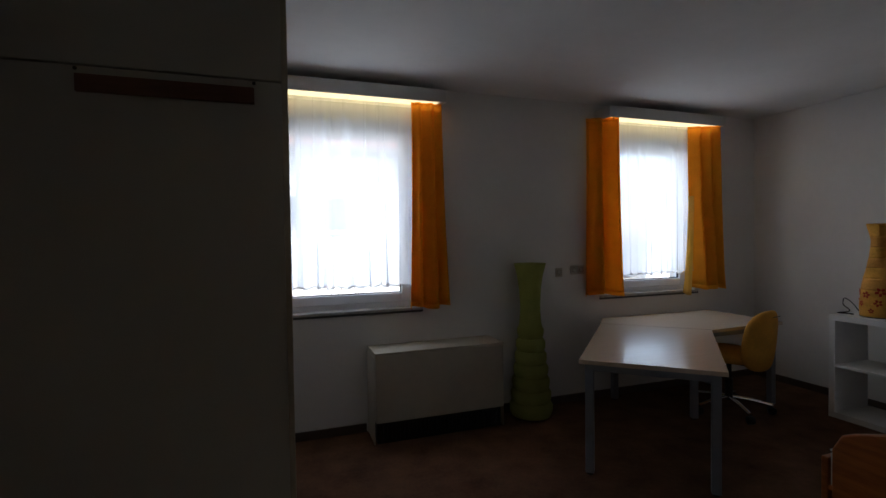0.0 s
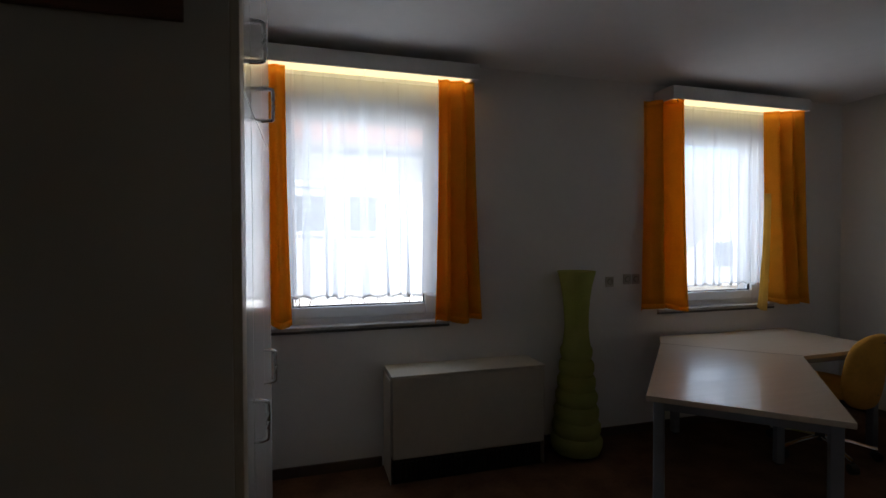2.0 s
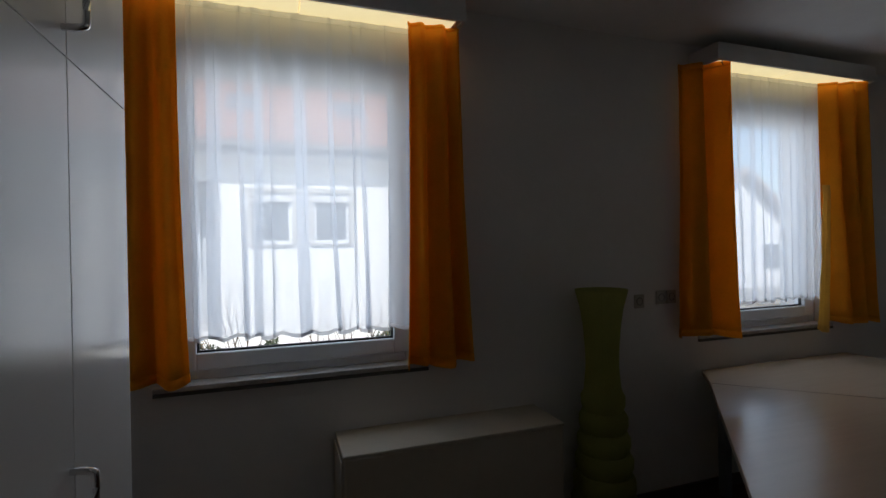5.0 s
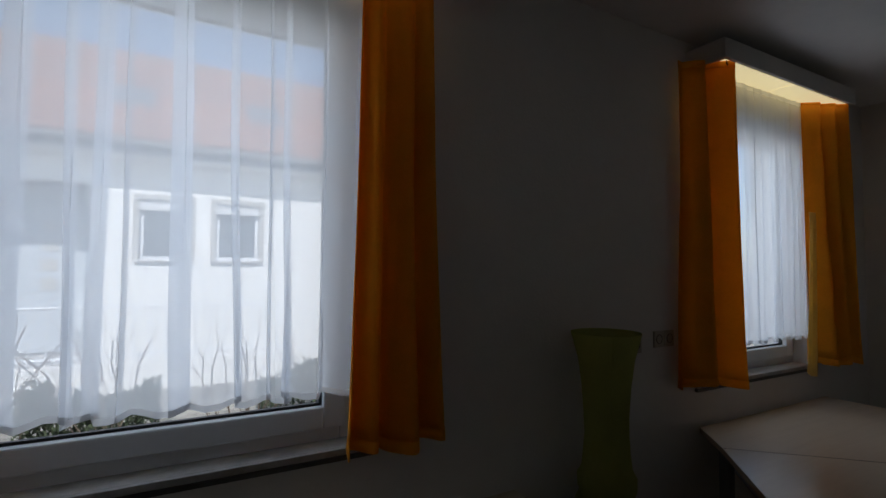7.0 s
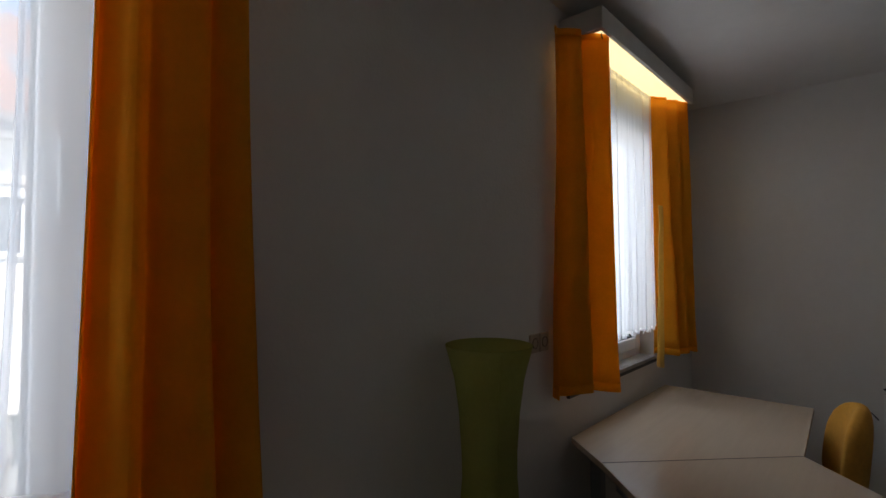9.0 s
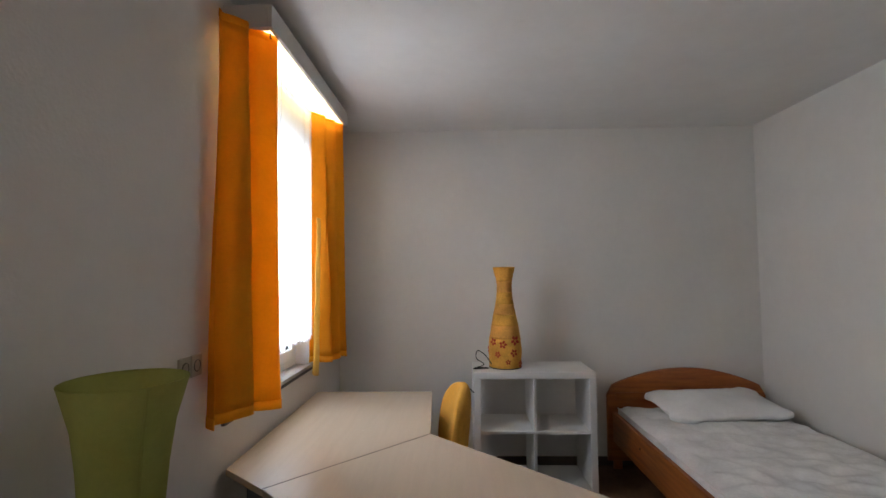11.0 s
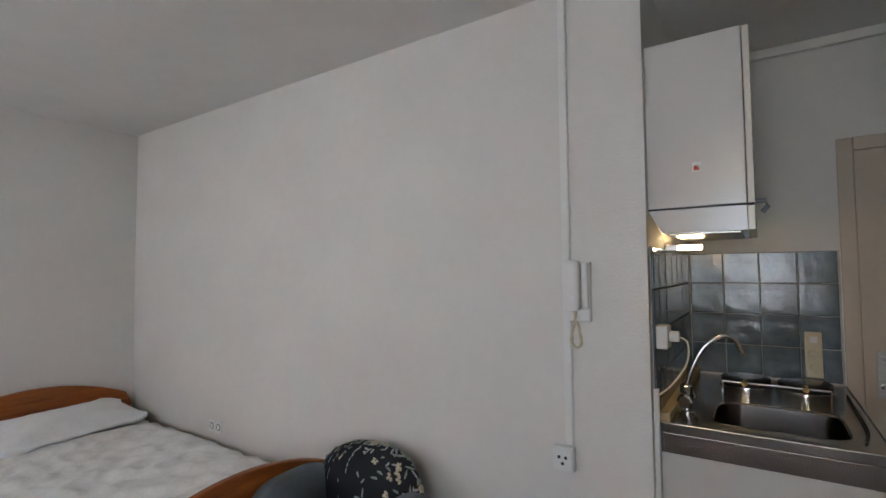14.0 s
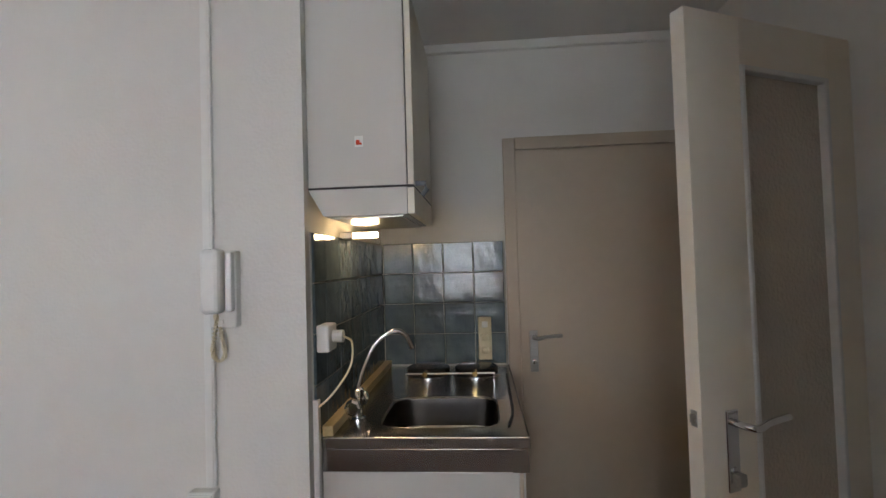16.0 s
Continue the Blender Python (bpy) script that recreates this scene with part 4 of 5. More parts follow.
part("bar", rods([(2.50, -0.575, KZ + 0.03), (2.885, -0.575, KZ + 0.03)], radius=0.005), M_CHROME, rail)
for x in (2.503, 2.882):
    part("post", rods([(x, -0.575, KZ), (x, -0.575, KZ + 0.034)], radius=0.004), M_CHROME, rail)
for x in (2.585, 2.80):
    part("clip", rods([(x, -0.603, KZ + 0.03), (x, -0.558, KZ + 0.03)], radius=0.012), M_BRASS, rail, "polished brass clip", smooth=True)
tap = thing("sink_tap", "chrome wall-side sink tap with curved spout", "tap", (2.967, -0.07, KZ))
part("body", lathe([(0.028, 0), (0.028, 0.008), (0.018, 0.012), (0.018, 0.07), (0.022, 0.075), (0.022, 0.1), (0.01, 0.108)], 20, at=(2.967, -0.07, KZ)), M_CHROME, tap, smooth=True)
part("spout", rods(arc([(2.967, -0.07, KZ + 0.1), (2.945, -0.075, KZ + 0.17), (2.905, -0.085, KZ + 0.245), (2.85, -0.10, KZ + 0.283), (2.81, -0.11, KZ + 0.272), (2.787, -0.12, KZ + 0.222)]), radius=0.0085), M_CHROME, tap, smooth=True)
for y in (-0.125, -0.015):
    part("valve_knob", rods([(2.967, -0.07, KZ + 0.055), (2.967, y, KZ + 0.055)], radius=0.010), M_CHROME, tap, smooth=True)
    part("grip", lathe([(0.02, -0.015), (0.026, -0.01), (0.026, 0.01), (0.02, 0.015)], 8), M_CHROME, tap).matrix_world = pose(2.967, y, KZ + 0.055, 90)
board = solid("wooden_ledge", boxes(((KX1 - 0.03, KY0 + 0.01, KZ + 0.001), (KX1 + 0.004, KY1 - 0.01, KZ + 0.032)), bevel=0.003), M_LEDGE, "pale wooden ledge behind the worktop", "ledge")

# hood cabinet over the hob
hood = thing("hood_cabinet", "white wall cabinet with a built-in hood", "cabinet", (2.88, -0.2, 1.66), kind="")
HX0, HX1, HY0, HY1, HZ0, HZ1 = 2.752, NICHE - 0.001, -0.36, 0.135, 1.663, 2.238
part("carcass", boxes(((HX0, HY0, HZ0), (HX1, HY1, HZ1)), bevel=0.002), M_WARD, hood)
part("door", boxes(((HX0 - 0.022, HY0, HZ0), (HX0 - 0.003, HY1 - 0.002, HZ1 - 0.002)), bevel=0.002), M_DOOREDGE, hood, "white door with cream edge")
part("visor_line", boxes(((HX0 - 0.02, HY0, HZ0 - 0.006), (HX1, HY1 + 0.002, HZ0 - 0.001))), M_BLACK, hood)
bm = bmesh.new()
sec = [(HX0, HZ0 - 0.007), (HX1, HZ0 - 0.007), (HX1 - 0.045, HZ0 - 0.085), (HX0, HZ0 - 0.085)]
fa = bm.faces.new([bm.verts.new((x, HY1, z)) for x, z in sec])
ex = bmesh.ops.extrude_face_region(bm, geom=[fa])
bmesh.ops.translate(bm, vec=(0, HY0 - HY1, 0), verts=[g for g in ex["geom"] if isinstance(g, bmesh.types.BMVert)])
part("hood_body", bm, M_WARD, hood)
part("hood_front", boxes(((HX0 - 0.022, HY0, HZ0 - 0.085), (HX0 - 0.001, HY1 - 0.002, HZ0 - 0.008)), bevel=0.002), M_DOOREDGE, hood)
part("filter", boxes(((HX0 + 0.02, HY0 + 0.02, HZ0 - 0.09), (HX1 - 0.06, HY1 - 0.04, HZ0 - 0.0855))), M_BRUSHED, hood)
part("catch", rods([(HX0 - 0.022, HY1 - 0.03, HZ0 + 0.006), (HX0 - 0.05, HY1 - 0.03, HZ0 + 0.006), (HX0 - 0.055, HY1 - 0.03, HZ0 - 0.012), (HX0 - 0.04, HY1 - 0.03, HZ0 - 0.03)], radius=0.008), M_GREYMETAL, hood, "small grey metal catch")
part("sticker", boxes(((2.877, HY1, 1.778), (2.902, HY1 + 0.0008, 1.81))), M_PLASTIC, hood)
part("sticker_mark", boxes(((2.881, HY1 + 0.0008, 1.784), (2.898, HY1 + 0.0014, 1.79)), ((2.887, HY1 + 0.0008, 1.79), (2.898, HY1 + 0.0014, 1.798))), M_FLOWER, hood)

tube = thing("niche_lamp", "small glowing tube lamp on the tiled wall", "lamp", (3.02, -0.185, 1.54))
part("housing", boxes(((NICHE - 0.05, -0.205, 1.527), (NICHE - 0.004, -0.165, 1.553)), bevel=0.004), M_BRUSHED, tube)
part("lamp_tube", rods([(NICHE - 0.051, -0.185, 1.54), (NICHE - 0.135, -0.185, 1.54)], radius=0.010), M_WARMTUBE, tube, "glowing warm tube")

# socket, plug and lead on the niche wall
ks = thing("appliance_socket", "white wall socket with a plugged-in lead", "socket", (NICHE - 0.02, -0.02, 1.2))
part("body", boxes(((NICHE - 0.05, 0.045, 1.18), (NICHE - 0.011, 0.125, 1.26)), bevel=0.006), M_PLASTIC, ks)
part("plug", rods([(NICHE - 0.05, 0.08, 1.222), (NICHE - 0.08, 0.08, 1.222)], radius=0.019), M_PLASTIC, ks)
part("lead", rods(arc([(NICHE - 0.08, 0.08, 1.222), (NICHE - 0.105, 0.075, 1.20), (NICHE - 0.10, 0.085, 1.13), (NICHE - 0.055, 0.11, 1.06), (NICHE - 0.012, 0.125, 1.02)]), radius=0.0032), M_IVORY, ks, smooth=True)
kd = thing("cable_duct", "thin white plastic cable duct", "cable duct", (NICHE - 0.008, 0.13, 0))
part("channel", boxes(((NICHE - 0.017, 0.112, 0.0), (NICHE, 0.135, 1.045)), bevel=0.003), M_PLASTIC, kd)
sw = thing("switch_panel", "ivory panel with switches and a socket", "switch", (2.53, BACK, 1.05))
part("plate", boxes(((2.502, BACK + 0.009, 0.953), (2.567, BACK + 0.025, 1.163)), bevel=0.005), M_IVORY, sw)
part("rocker", boxes(((2.520, BACK + 0.025, 1.112), (2.549, BACK + 0.032, 1.142)), bevel=0.003), M_PLASTIC, sw)
for z in (1.0, 1.062):
    part("dial", lathe([(0.018, 0), (0.016, 0.012), (0.004, 0.014)], 18), M_IVORY, sw).matrix_world = pose(2.5345, BACK + 0.025, z, -90)

# ---- doors ----
door = thing("door_1", "closed beige painted hall door with steel handle", "door", ((DOOR0 + DOOR1) / 2, BACK - 0.1, 0), kind="structure")
part("door_frame", boxes(((DOOR1 - 0.06, BACK - 0.14, 0), (DOOR1, BACK + 0.005, DOORH)), ((DOOR0, BACK - 0.14, 0), (DOOR0 + 0.06, BACK + 0.012, DOORH)),
                         ((DOOR0 + 0.06, BACK - 0.14, DOORH - 0.06), (DOOR1 - 0.06, BACK + 0.012, DOORH)), bevel=0.004), M_DOOR, door)
leaf_ob = part("door_leaf", boxes(((DOOR0 + 0.0605, BACK - 0.045, 0.005), (DOOR1 - 0.0605, BACK + 0.002, DOORH - 0.0605)), bevel=0.003), M_DOOR, door)


def lever(parent, m, material_, long=0.12):
    a = part("backplate", boxes(((-0.02, -0.007, -0.11), (0.02, 0, 0.09)), bevel=0.003), material_, parent)
    b = part("lever", rods(arc([(0, -0.005, 0.06), (0, -0.05, 0.06), (0.02, -0.06, 0.058), (0.06, -0.058, 0.066), (long, -0.055, 0.07)]), radius=0.009), material_, parent, smooth=True)
    c = part("lock", lathe([(0.011, 0), (0.011, 0.004), (0.004, 0.005)], 16), M_CHROME, parent)
    a.matrix_world = b.matrix_world = m
    c.matrix_world = m @ pose(0, -0.007, -0.06, 90)


lever(door, pose(DOOR1 - 0.122, BACK + 0.002, 1.0, 0, 0, 180), M_BRUSHED, 0.13)

# the glazed leaf that stands open
LEAF_W, LEAF_H, LEAF_T = 0.75, 2.05, 0.042
opened = thing("door_2", "open cream door leaf with a frosted pane", "door", (2.03, 0.295, 0), kind="structure")
m = Matrix.Translation((2.03, 0.295, 0)) @ Matrix.Rotation(radians(180 + 25), 4, "Z")
g0, g1, gz0, gz1 = 0.185, 0.535, 0.30, 1.925
for lo, hi in (((0, 0, 0.008), (g0, LEAF_T, LEAF_H)), ((g1, 0, 0.008), (LEAF_W, LEAF_T, LEAF_H)), ((g0, 0, gz1), (g1, LEAF_T, LEAF_H)), ((g0, 0, 0.008), (g1, LEAF_T, gz0))):
    part("leaf_board", boxes((lo, hi), bevel=0.0015), M_LEAF, opened).matrix_world = m
part("glazing_bead", boxes(((g0, -0.005, gz0), (g0 + 0.016, LEAF_T + 0.005, gz1)), ((g1 - 0.016, -0.005, gz0), (g1, LEAF_T + 0.005, gz1)), ((g0 + 0.016, -0.005, gz1 - 0.016), (g1 - 0.016, LEAF_T + 0.005, gz1)),
                           ((g0 + 0.016, -0.005, gz0), (g1 - 0.016, LEAF_T + 0.005, gz0 + 0.016)), bevel=0.004), M_PLASTIC, opened).matrix_world = m
part("frosted_pane", boxes(((g0 + 0.012, 0.018, gz0 + 0.012), (g1 - 0.012, 0.023, gz1 - 0.012))), M_FROST, opened, "pebbled frosted glass").matrix_world = m
part("latch_plate", boxes(((-0.0015, 0.012, 1.015), (0.0005, 0.030, 1.055)), ((-0.009, 0.015, 1.025), (-0.001, 0.027, 1.045)), bevel=0.0008), M_BRUSHED, opened, "steel latch in the edge").matrix_world = m
lever(opened, m @ pose(0.095, 0, 0.96), M_CHROME, 0.13)
part("thumb_turn", boxes(((0.082, -0.03, 0.87), (0.108, -0.008, 0.90)), bevel=0.004), M_BRUSHED, opened).matrix_world = m

# ---- tiles in the niche: each one a piece on the wall ----
TS, TG, TT = 0.15, 0.003, 0.008


def tile_mesh(w, h):
    bm = boxes(((0.001, 0, 0.001), (w - TG, TT, h - TG)))
    bmesh.ops.bevel(bm, geom=[e for e in bm.edges if all(v.co.y > TT / 2 for v in e.verts)], offset=0.002, segments=1, affect="EDGES")
    return mesh_of("tile", bm, M_TILE)


tile_full = tile_mesh(TS, TS)
back_field = setting("tile_field_back", boxes(((DOOR1 + 0.005, BACK, KZ - 0.02), (NICHE, BACK + 0.004, 1.535))), M_GROUT, "blue glazed wall tiles over the worktop", "tiles")
side_field = setting("tile_field_side", boxes(((NICHE - 0.004, BACK + 0.004, KZ - 0.02), (NICHE, 0.13, 1.535))), M_GROUT, "blue glazed wall tiles beside the worktop", "tiles")
rows = 4
trng = random.Random(5)
for r in range(rows):
    z = KZ + 0.01 + TS * r
    x = NICHE - 0.012
    while x > DOOR1 + 0.02:
        w = min(TS, x - DOOR1 - 0.006)
        ob = new("tile", tile_full if w > TS - 0.001 else tile_mesh(w, TS))
        ob.parent = back_field
        ob.matrix_world = pose(x - w, BACK + 0.004, z, trng.uniform(-0.5, 0.5), 0, trng.uniform(-0.5, 0.5))
        x -= TS
    y = BACK + 0.014
    while y < 0.12:
        w = min(TS, 0.13 - y)
        ob = new("tile", tile_full if w > TS - 0.001 else tile_mesh(w, TS))
        ob.parent = side_field
        ob.matrix_world = pose(NICHE - 0.004, y, z, 0, trng.uniform(-0.4, 0.4), 90 + trng.uniform(-0.4, 0.4))
        y += TS


# ---- outside: yard, house across the way, shrubs ----
GZ = -0.35
setting("ground", boxes(((-300, 3.64, GZ - 0.3), (300, 600, GZ)), ((-300, -300, GZ - 0.3), (300, 3.64, GZ - 0.001))), M_GROUND, "pale gravel and winter grass yard", "ground")
# entrance wall and door: the porch's grey-blue shade is put into the colour
M_SHADE = material("grey_blue_porch_shade", (0.55, 0.60, 0.65), 0.5, vary=0.05)
M_WINDARK = material("dark_window_glass", (0.10, 0.12, 0.14), 0.08, vary=0.05)
M_TWIG = material("bare_twigs", (0.16, 0.12, 0.09), 0.9, vary=0.2)
M_HEDGE = material("hedge_leaf", (0.06, 0.08, 0.04), 0.8, vary=0.3, scale=12)
M_EAVE = material("grey_eaves", (0.20, 0.20, 0.20), 0.8, vary=0.1)
M_SURROUND = material("grey_surround", (0.50, 0.48, 0.44), 0.8, vary=0.06)
M_FAR = material("far_render", (0.70, 0.70, 0.70), 0.9, vary=0.1)
M_CLAYDARK = material("far_roof", (0.34, 0.29, 0.27), 0.85, vary=0.15)
FY, EAVE = 12.3, 3.36
house = thing("house", "white rendered house with red clay tile roof", "house", (3.5, 15, GZ))


def wall_with_holes(x0, x1, z0, z1, y0, y1, holes):
    """A wall cut up round its openings (left, right, low, high), which stand side by side."""
    items, x = [], x0
    for a, b, c, d in sorted(holes):
        items += [((x, y0, z0), (a, y1, z1)), ((a, y0, z0), (b, y1, c)), ((a, y0, d), (b, y1, z1))]
        x = b
    items.append(((x, y0, z0), (x1, y1, z1)))
    return boxes(*[i for i in items if i[1][2] - i[0][2] > 0.001 and i[1][0] - i[0][0] > 0.001])


HOLES = [(-3.4, -2.5, 1.56, 2.68), (-0.7, 1.36, GZ, 2.92), (2.09, 2.91, 1.56, 2.68), (3.37, 4.17, 1.56, 2.68), (5.7, 6.5, 1.56, 2.68), (7.6, 8.4, 1.56, 2.68)]
part("wall", wall_with_holes(-6, 9.4, GZ, EAVE, FY, FY + 0.35, HOLES), M_RENDERW, house)
part("side_wall", boxes(((9.05, FY + 0.35, GZ), (9.4, 20, EAVE)), ((-6, FY + 0.35, GZ), (-5.65, 20, EAVE))), M_RENDERW, house)
for a, b, c, d in HOLES:
    if c < 0:
        continue
    wn_ = part("window", boxes(((a, FY + 0.10, c), (a + 0.07, FY + 0.16, d)), ((b - 0.07, FY + 0.10, c), (b, FY + 0.16, d)), ((a + 0.07, FY + 0.10, d - 0.07), (b - 0.07, FY + 0.16, d)),
                               ((a + 0.07, FY + 0.10, c), (b - 0.07, FY + 0.16, c + 0.07))), M_PVC, house)
    part("pane", boxes(((a + 0.07, FY + 0.125, c + 0.07), (b - 0.07, FY + 0.135, d - 0.07))), M_WINDARK, wn_)
    part("sill", boxes(((a - 0.08, FY - 0.06, c - 0.05), (b + 0.08, FY + 0.1, c)), bevel=0.008), M_MARBLE, wn_)
    part("surround", boxes(((a - 0.1, FY - 0.02, c), (a, FY + 0.1, d + 0.1)), ((b, FY - 0.02, c), (b + 0.1, FY + 0.1, d + 0.1)), ((a, FY - 0.02, d), (b, FY + 0.1, d + 0.1))), M_SURROUND, wn_)
    part("roller_box", boxes(((a, FY + 0.02, d - 0.2), (b, FY + 0.099, d))), M_FAR, wn_)
porch = part("entrance_wall", boxes(((-0.7, FY + 0.9, GZ), (1.36, FY + 1.1, 2.93))), M_SHADE, house, "entrance wall with grey-blue shade in its colour")
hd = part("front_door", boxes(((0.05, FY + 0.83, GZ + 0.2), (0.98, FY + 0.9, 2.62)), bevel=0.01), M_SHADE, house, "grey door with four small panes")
for k in range(4):
    part("pane", boxes(((0.55, FY + 0.815, 0.98 + 0.36 * k), (0.78, FY + 0.83, 1.2 + 0.36 * k))), M_SURROUND, hd)
part("step", boxes(((-0.7, FY - 0.9, GZ), (1.36, FY + 0.83, GZ + 0.18)), bevel=0.01), M_MARBLE, house)
# roof: a slab with rounded tiles in courses
RIDGE_Y, RIDGE_Z, EY = 16.6, 7.0, FY - 0.45
part("soffit", boxes(((-6.5, EY + 0.05, EAVE + 0.02), (9.9, FY + 0.4, EAVE + 0.09))), M_RENDERW, house, "white boarded eaves")
part("fascia", boxes(((-6.5, EY + 0.02, EAVE + 0.02), (9.9, EY + 0.05, EAVE + 0.3))), M_EAVE, house)
part("gutter", rods([(-6.5, EY - 0.06, EAVE + 0.24), (9.9, EY - 0.06, EAVE + 0.24)], radius=0.05), M_EAVE, house)
slope = math.atan2(RIDGE_Z - EAVE - 0.3, RIDGE_Y - EY)
length = math.hypot(RIDGE_Z - EAVE - 0.3, RIDGE_Y - EY)
roof = part("roof", boxes(((-6.5, 0, -0.12), (9.9, length, 0))), M_ROOFT, house, "red clay tile roof")
roof.matrix_world = Matrix.Translation((0, EY, EAVE + 0.3)) @ Matrix.Rotation(slope, 4, "X")
back = part("roof_back", boxes(((-6.5, 0, -0.12), (9.9, length, 0))), M_ROOFT, house)
back.matrix_world = Matrix.Translation((0, 2 * RIDGE_Y - EY, EAVE + 0.3)) @ Matrix.Rotation(math.pi, 4, "Z") @ Matrix.Rotation(slope, 4, "X") @ Matrix.Translation((-3.4, 0, 0))


def tile_course(width, n, depth):
    """One course of pantiles: a waved strip with a raised lower edge."""
    bm = bmesh.new()
    steps = n * 6
    lo, hi = [], []
    under = []
    for i in range(steps + 1):
        x = width * i / steps
        w = 0.028 * (1 + math.sin(2 * math.pi * i / 6))
        lo.append(bm.verts.new((x, 0, 0.05 + w)))
        under.append(bm.verts.new((x, 0, 0.0)))
        hi.append(bm.verts.new((x, depth + 0.04, 0.012 + w)))
    for i in range(steps):
        bm.faces.new((lo[i], lo[i + 1], hi[i + 1], hi[i]))
        bm.faces.new((under[i], under[i + 1], lo[i + 1], lo[i]))
    return mesh_of("tile_course", bm, M_ROOFT)


course = tile_course(16.4, 66, 0.36)
for k in range(int(length / 0.36)):
    ob = new("tile_course", course)
    ob.parent = roof
    ob.matrix_parent_inverse = Matrix.Identity(4)
    ob.location = (-6.5 + 0.02 * (k % 2), 0.36 * k, 0.002)
for x in (1.5, 4.0):
    sk = part("skylight_window", boxes(((x, 1.6, 0.06), (x + 0.75, 2.6, 0.13)), bevel=0.01), M_GREYMETAL, roof)
    sk.matrix_world = roof.matrix_world
    gl = part("pane", boxes(((x + 0.08, 1.68, 0.13), (x + 0.67, 2.52, 0.135))), M_WINDARK, sk)
    gl.matrix_world = roof.matrix_world

# railing before the house
fence = thing("railing", "white metal railing along the path", "railing", (2.5, 10.2, GZ))
for z in (0.15, 0.85):
    part("rail", rods([(-4, 10.2, z), (3.6, 10.2, z), (8, 10.2, z - 0.35)], radius=0.022), M_PVC, fence)
for i in range(60):
    x = -4 + 0.2 * i
    dz = -0.35 * max(0, (x - 3.6) / 4.4)
    part("baluster", rods([(x, 10.2, GZ), (x, 10.2, 0.85 + dz)], radius=0.012), M_PVC, fence)
wall2 = solid("garden_wall", boxes(((-5, 10.0, GZ), (9, 10.12, 0.08)), bevel=0.01), M_RENDERW, "low white garden wall under the railing", "wall")


def shrub(x, y, h, seed, n=8):
    """A bare winter shrub of forking twigs."""
    rng = random.Random(seed)
    s = thing("bare_shrub", "leafless winter shrub with forked twigs", "shrub", (x, y, GZ), "bare shrubs in the yard")
    bm = bmesh.new()
    for _ in range(n):
        p = Vector((x + rng.uniform(-0.12, 0.12), y + rng.uniform(-0.1, 0.1), GZ))
        d = Vector((rng.uniform(-0.5, 0.5), rng.uniform(-0.4, 0.4), 1)).normalized()
        line = [p.copy()]
        for k in range(6):
            d = (d + Vector((rng.uniform(-0.3, 0.3), rng.uniform(-0.3, 0.3), rng.uniform(-0.1, 0.2)))).normalized()
            p = p + d * h / 6
            line.append(p.copy())
            if k > 1:
                side = (d + Vector((rng.uniform(-0.9, 0.9), rng.uniform(-0.9, 0.9), 0.2))).normalized()
                rod(bm, [p, p + side * h * 0.14, p + side * h * 0.14 + (side + d) * h * 0.06], 0.0028, 4)
        rod(bm, line, 0.006, 5)
    part("twigs", bm, M_TWIG, s)
    return s


shrub(1.2, 6.4, 1.5, 1)
shrub(2.3, 6.9, 1.2, 2)
shrub(3.2, 6.2, 1.15, 3)
shrub(4.4, 7.2, 1.1, 4)
shrub(6.5, 7.4, 1.5, 5)


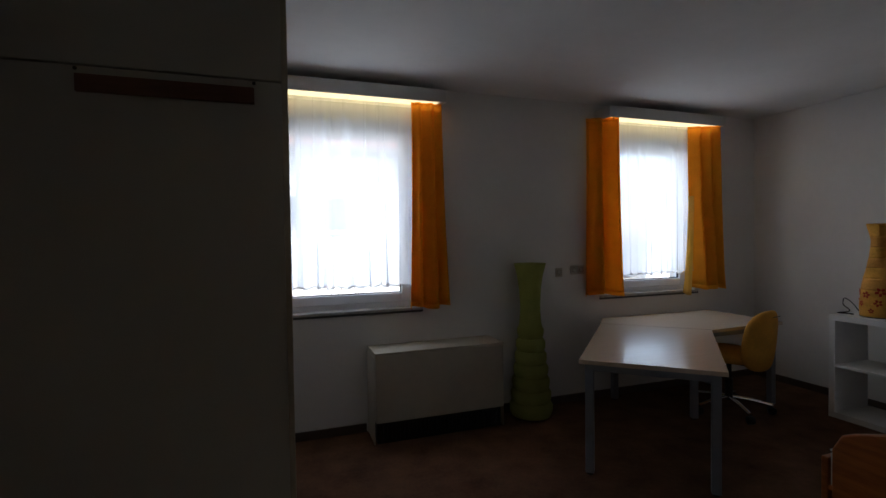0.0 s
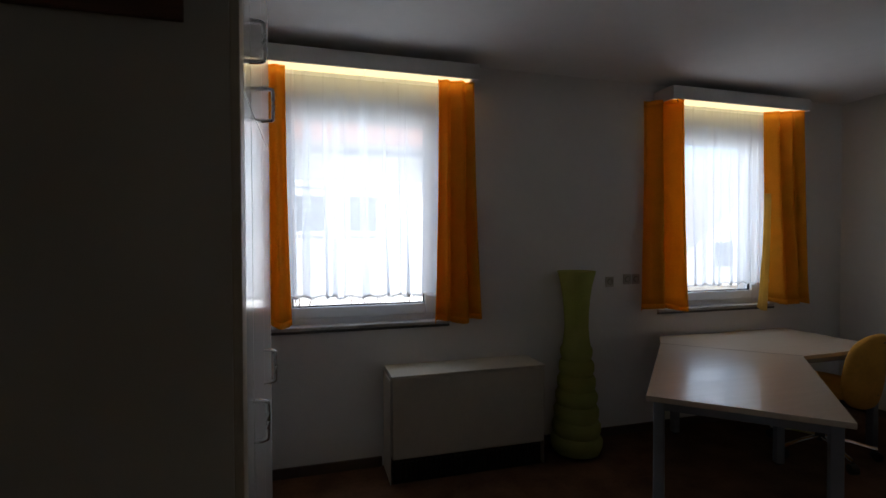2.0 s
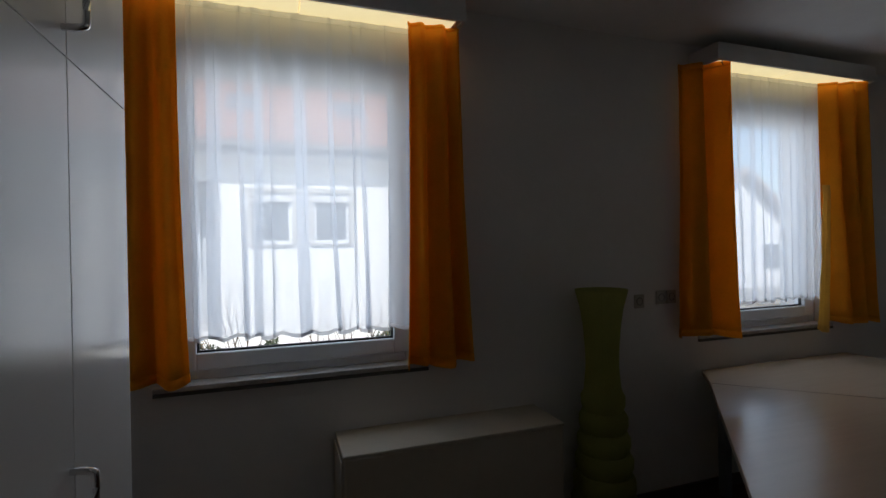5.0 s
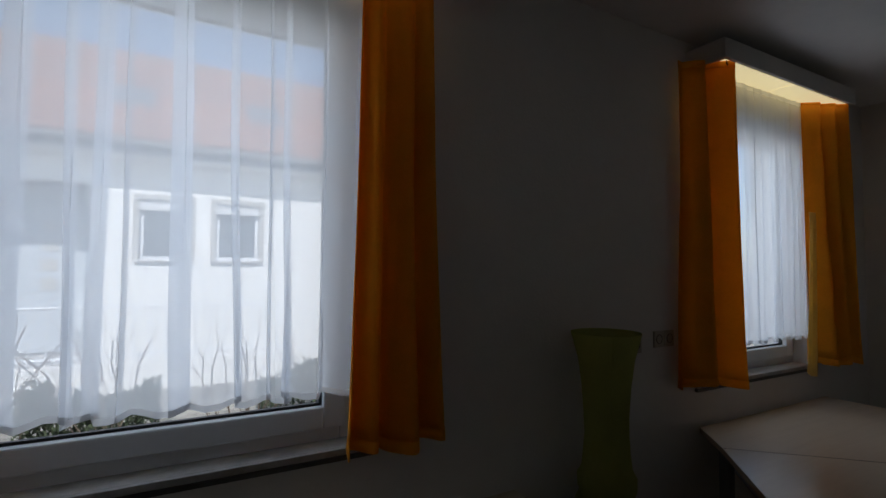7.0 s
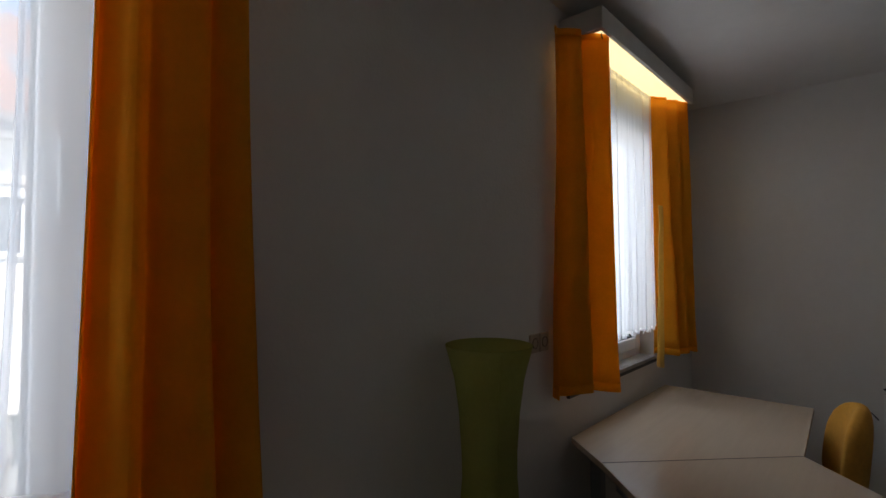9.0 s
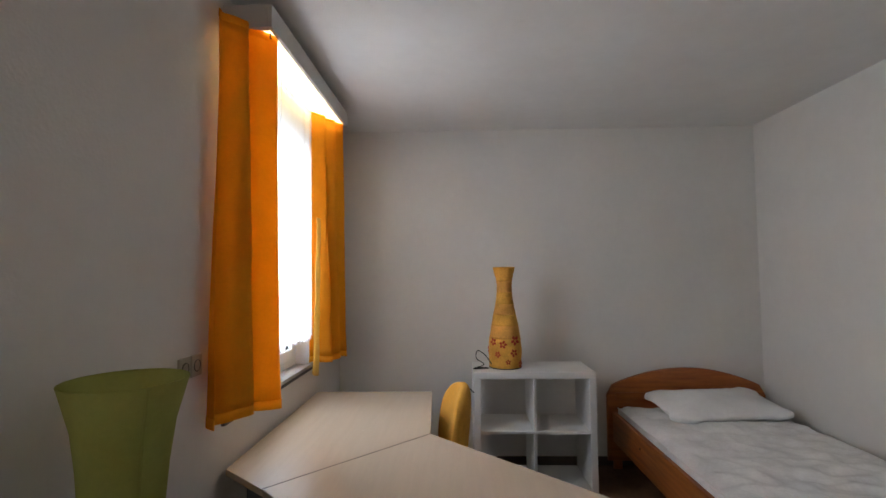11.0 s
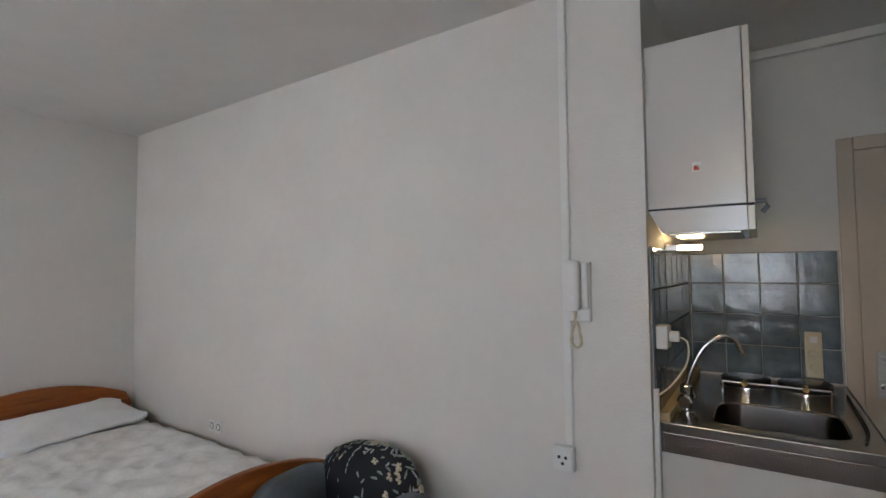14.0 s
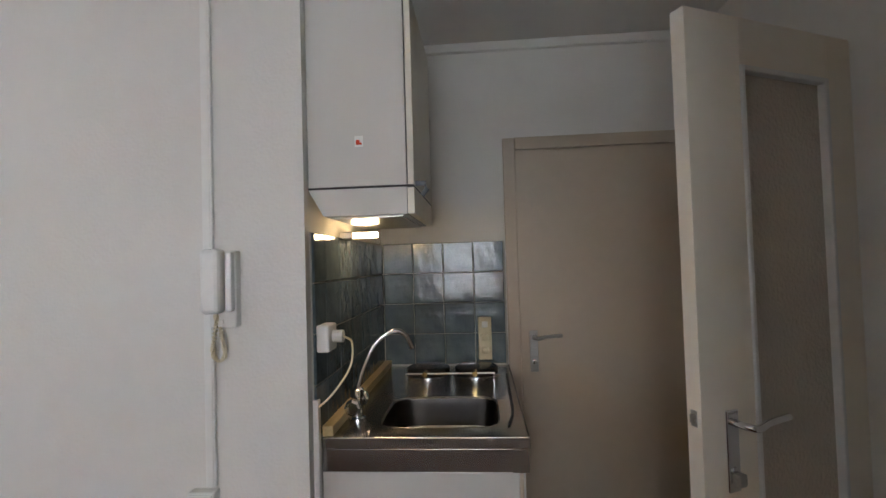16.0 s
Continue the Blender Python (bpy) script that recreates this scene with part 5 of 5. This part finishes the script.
def hedge(x0, x1, y, h, seed):
    """A low hedge of many small leaves."""
    rng = random.Random(seed)
    hd_ = thing("hedge", "low dark evergreen hedge", "hedge", ((x0 + x1) / 2, y, GZ), "low hedges in the yard")
    verts, faces = [], []
    for _ in range(2600):
        x = rng.uniform(x0, x1)
        top = h * (0.75 + 0.25 * noise.noise(Vector((x * 2, y, seed))))
        c = Vector((x, y + rng.uniform(-0.3, 0.3), GZ + rng.uniform(0, 1) ** 0.6 * top))
        q = Euler((rng.uniform(0, 6), rng.uniform(0, 6), rng.uniform(0, 6))).to_matrix()
        n0 = len(verts)
        verts += [tuple(c + q @ Vector(v)) for v in ((-0.035, 0, 0), (0, 0.018, 0.005), (0.035, 0, 0), (0, -0.018, 0.005))]
        faces.append((n0, n0 + 1, n0 + 2, n0 + 3))
    me = bpy.data.meshes.new("leaves")
    me.from_pydata(verts, [], faces)
    me.materials.append(M_HEDGE)
    ob = new("leaves", me)
    ob.parent = hd_
    ob.matrix_parent_inverse = hd_.matrix_world.inverted()
    tagged(ob, kind="stuff")
    part("stems", rods(*[[(x0 + 0.25 * i, y, GZ), (x0 + 0.25 * i + 0.05, y, GZ + h * 0.6)] for i in range(int((x1 - x0) / 0.25))], radius=0.012), M_TWIG, hd_)


hedge(1.5, 2.6, 7.6, 0.8, 6)
hedge(3.6, 5.4, 8.0, 0.7, 7)

# farther house with a gable, seen through the second window
far = thing("gable_house", "pale house with a dark pitched roof", "house", (19.5, 17, GZ))
bm = bmesh.new()
sec = [(16.0, GZ), (23.0, GZ), (23.0, 1.3), (19.5, 4.0), (16.0, 1.3)]
fa = bm.faces.new([bm.verts.new((x, 15.0, z)) for x, z in sec])
ex = bmesh.ops.extrude_face_region(bm, geom=[fa])
bmesh.ops.translate(bm, vec=(0, 8, 0), verts=[g for g in ex["geom"] if isinstance(g, bmesh.types.BMVert)])
part("wall", bm, M_FAR, far)
for sgn in (-1, 1):
    r = part("roof", boxes(((-0.1, -0.4, 0), (4.9, 8.4, 0.14))), M_CLAYDARK, far)
    r.matrix_world = Matrix.Translation((19.5, 15, 4.12)) @ (Matrix.Identity(4) if sgn > 0 else Matrix.Diagonal((-1, 1, 1, 1))) @ Matrix.Rotation(math.atan2(2.7, 3.5), 4, "Y")
for x in (17.2, 20.6):
    w_ = part("window", boxes(((x, 14.95, 0.3), (x + 1.0, 14.99, 1.4)), bevel=0.01), M_PVC, far)
    part("pane", boxes(((x + 0.08, 14.93, 0.38), (x + 0.92, 14.949, 1.32))), M_WINDARK, w_)
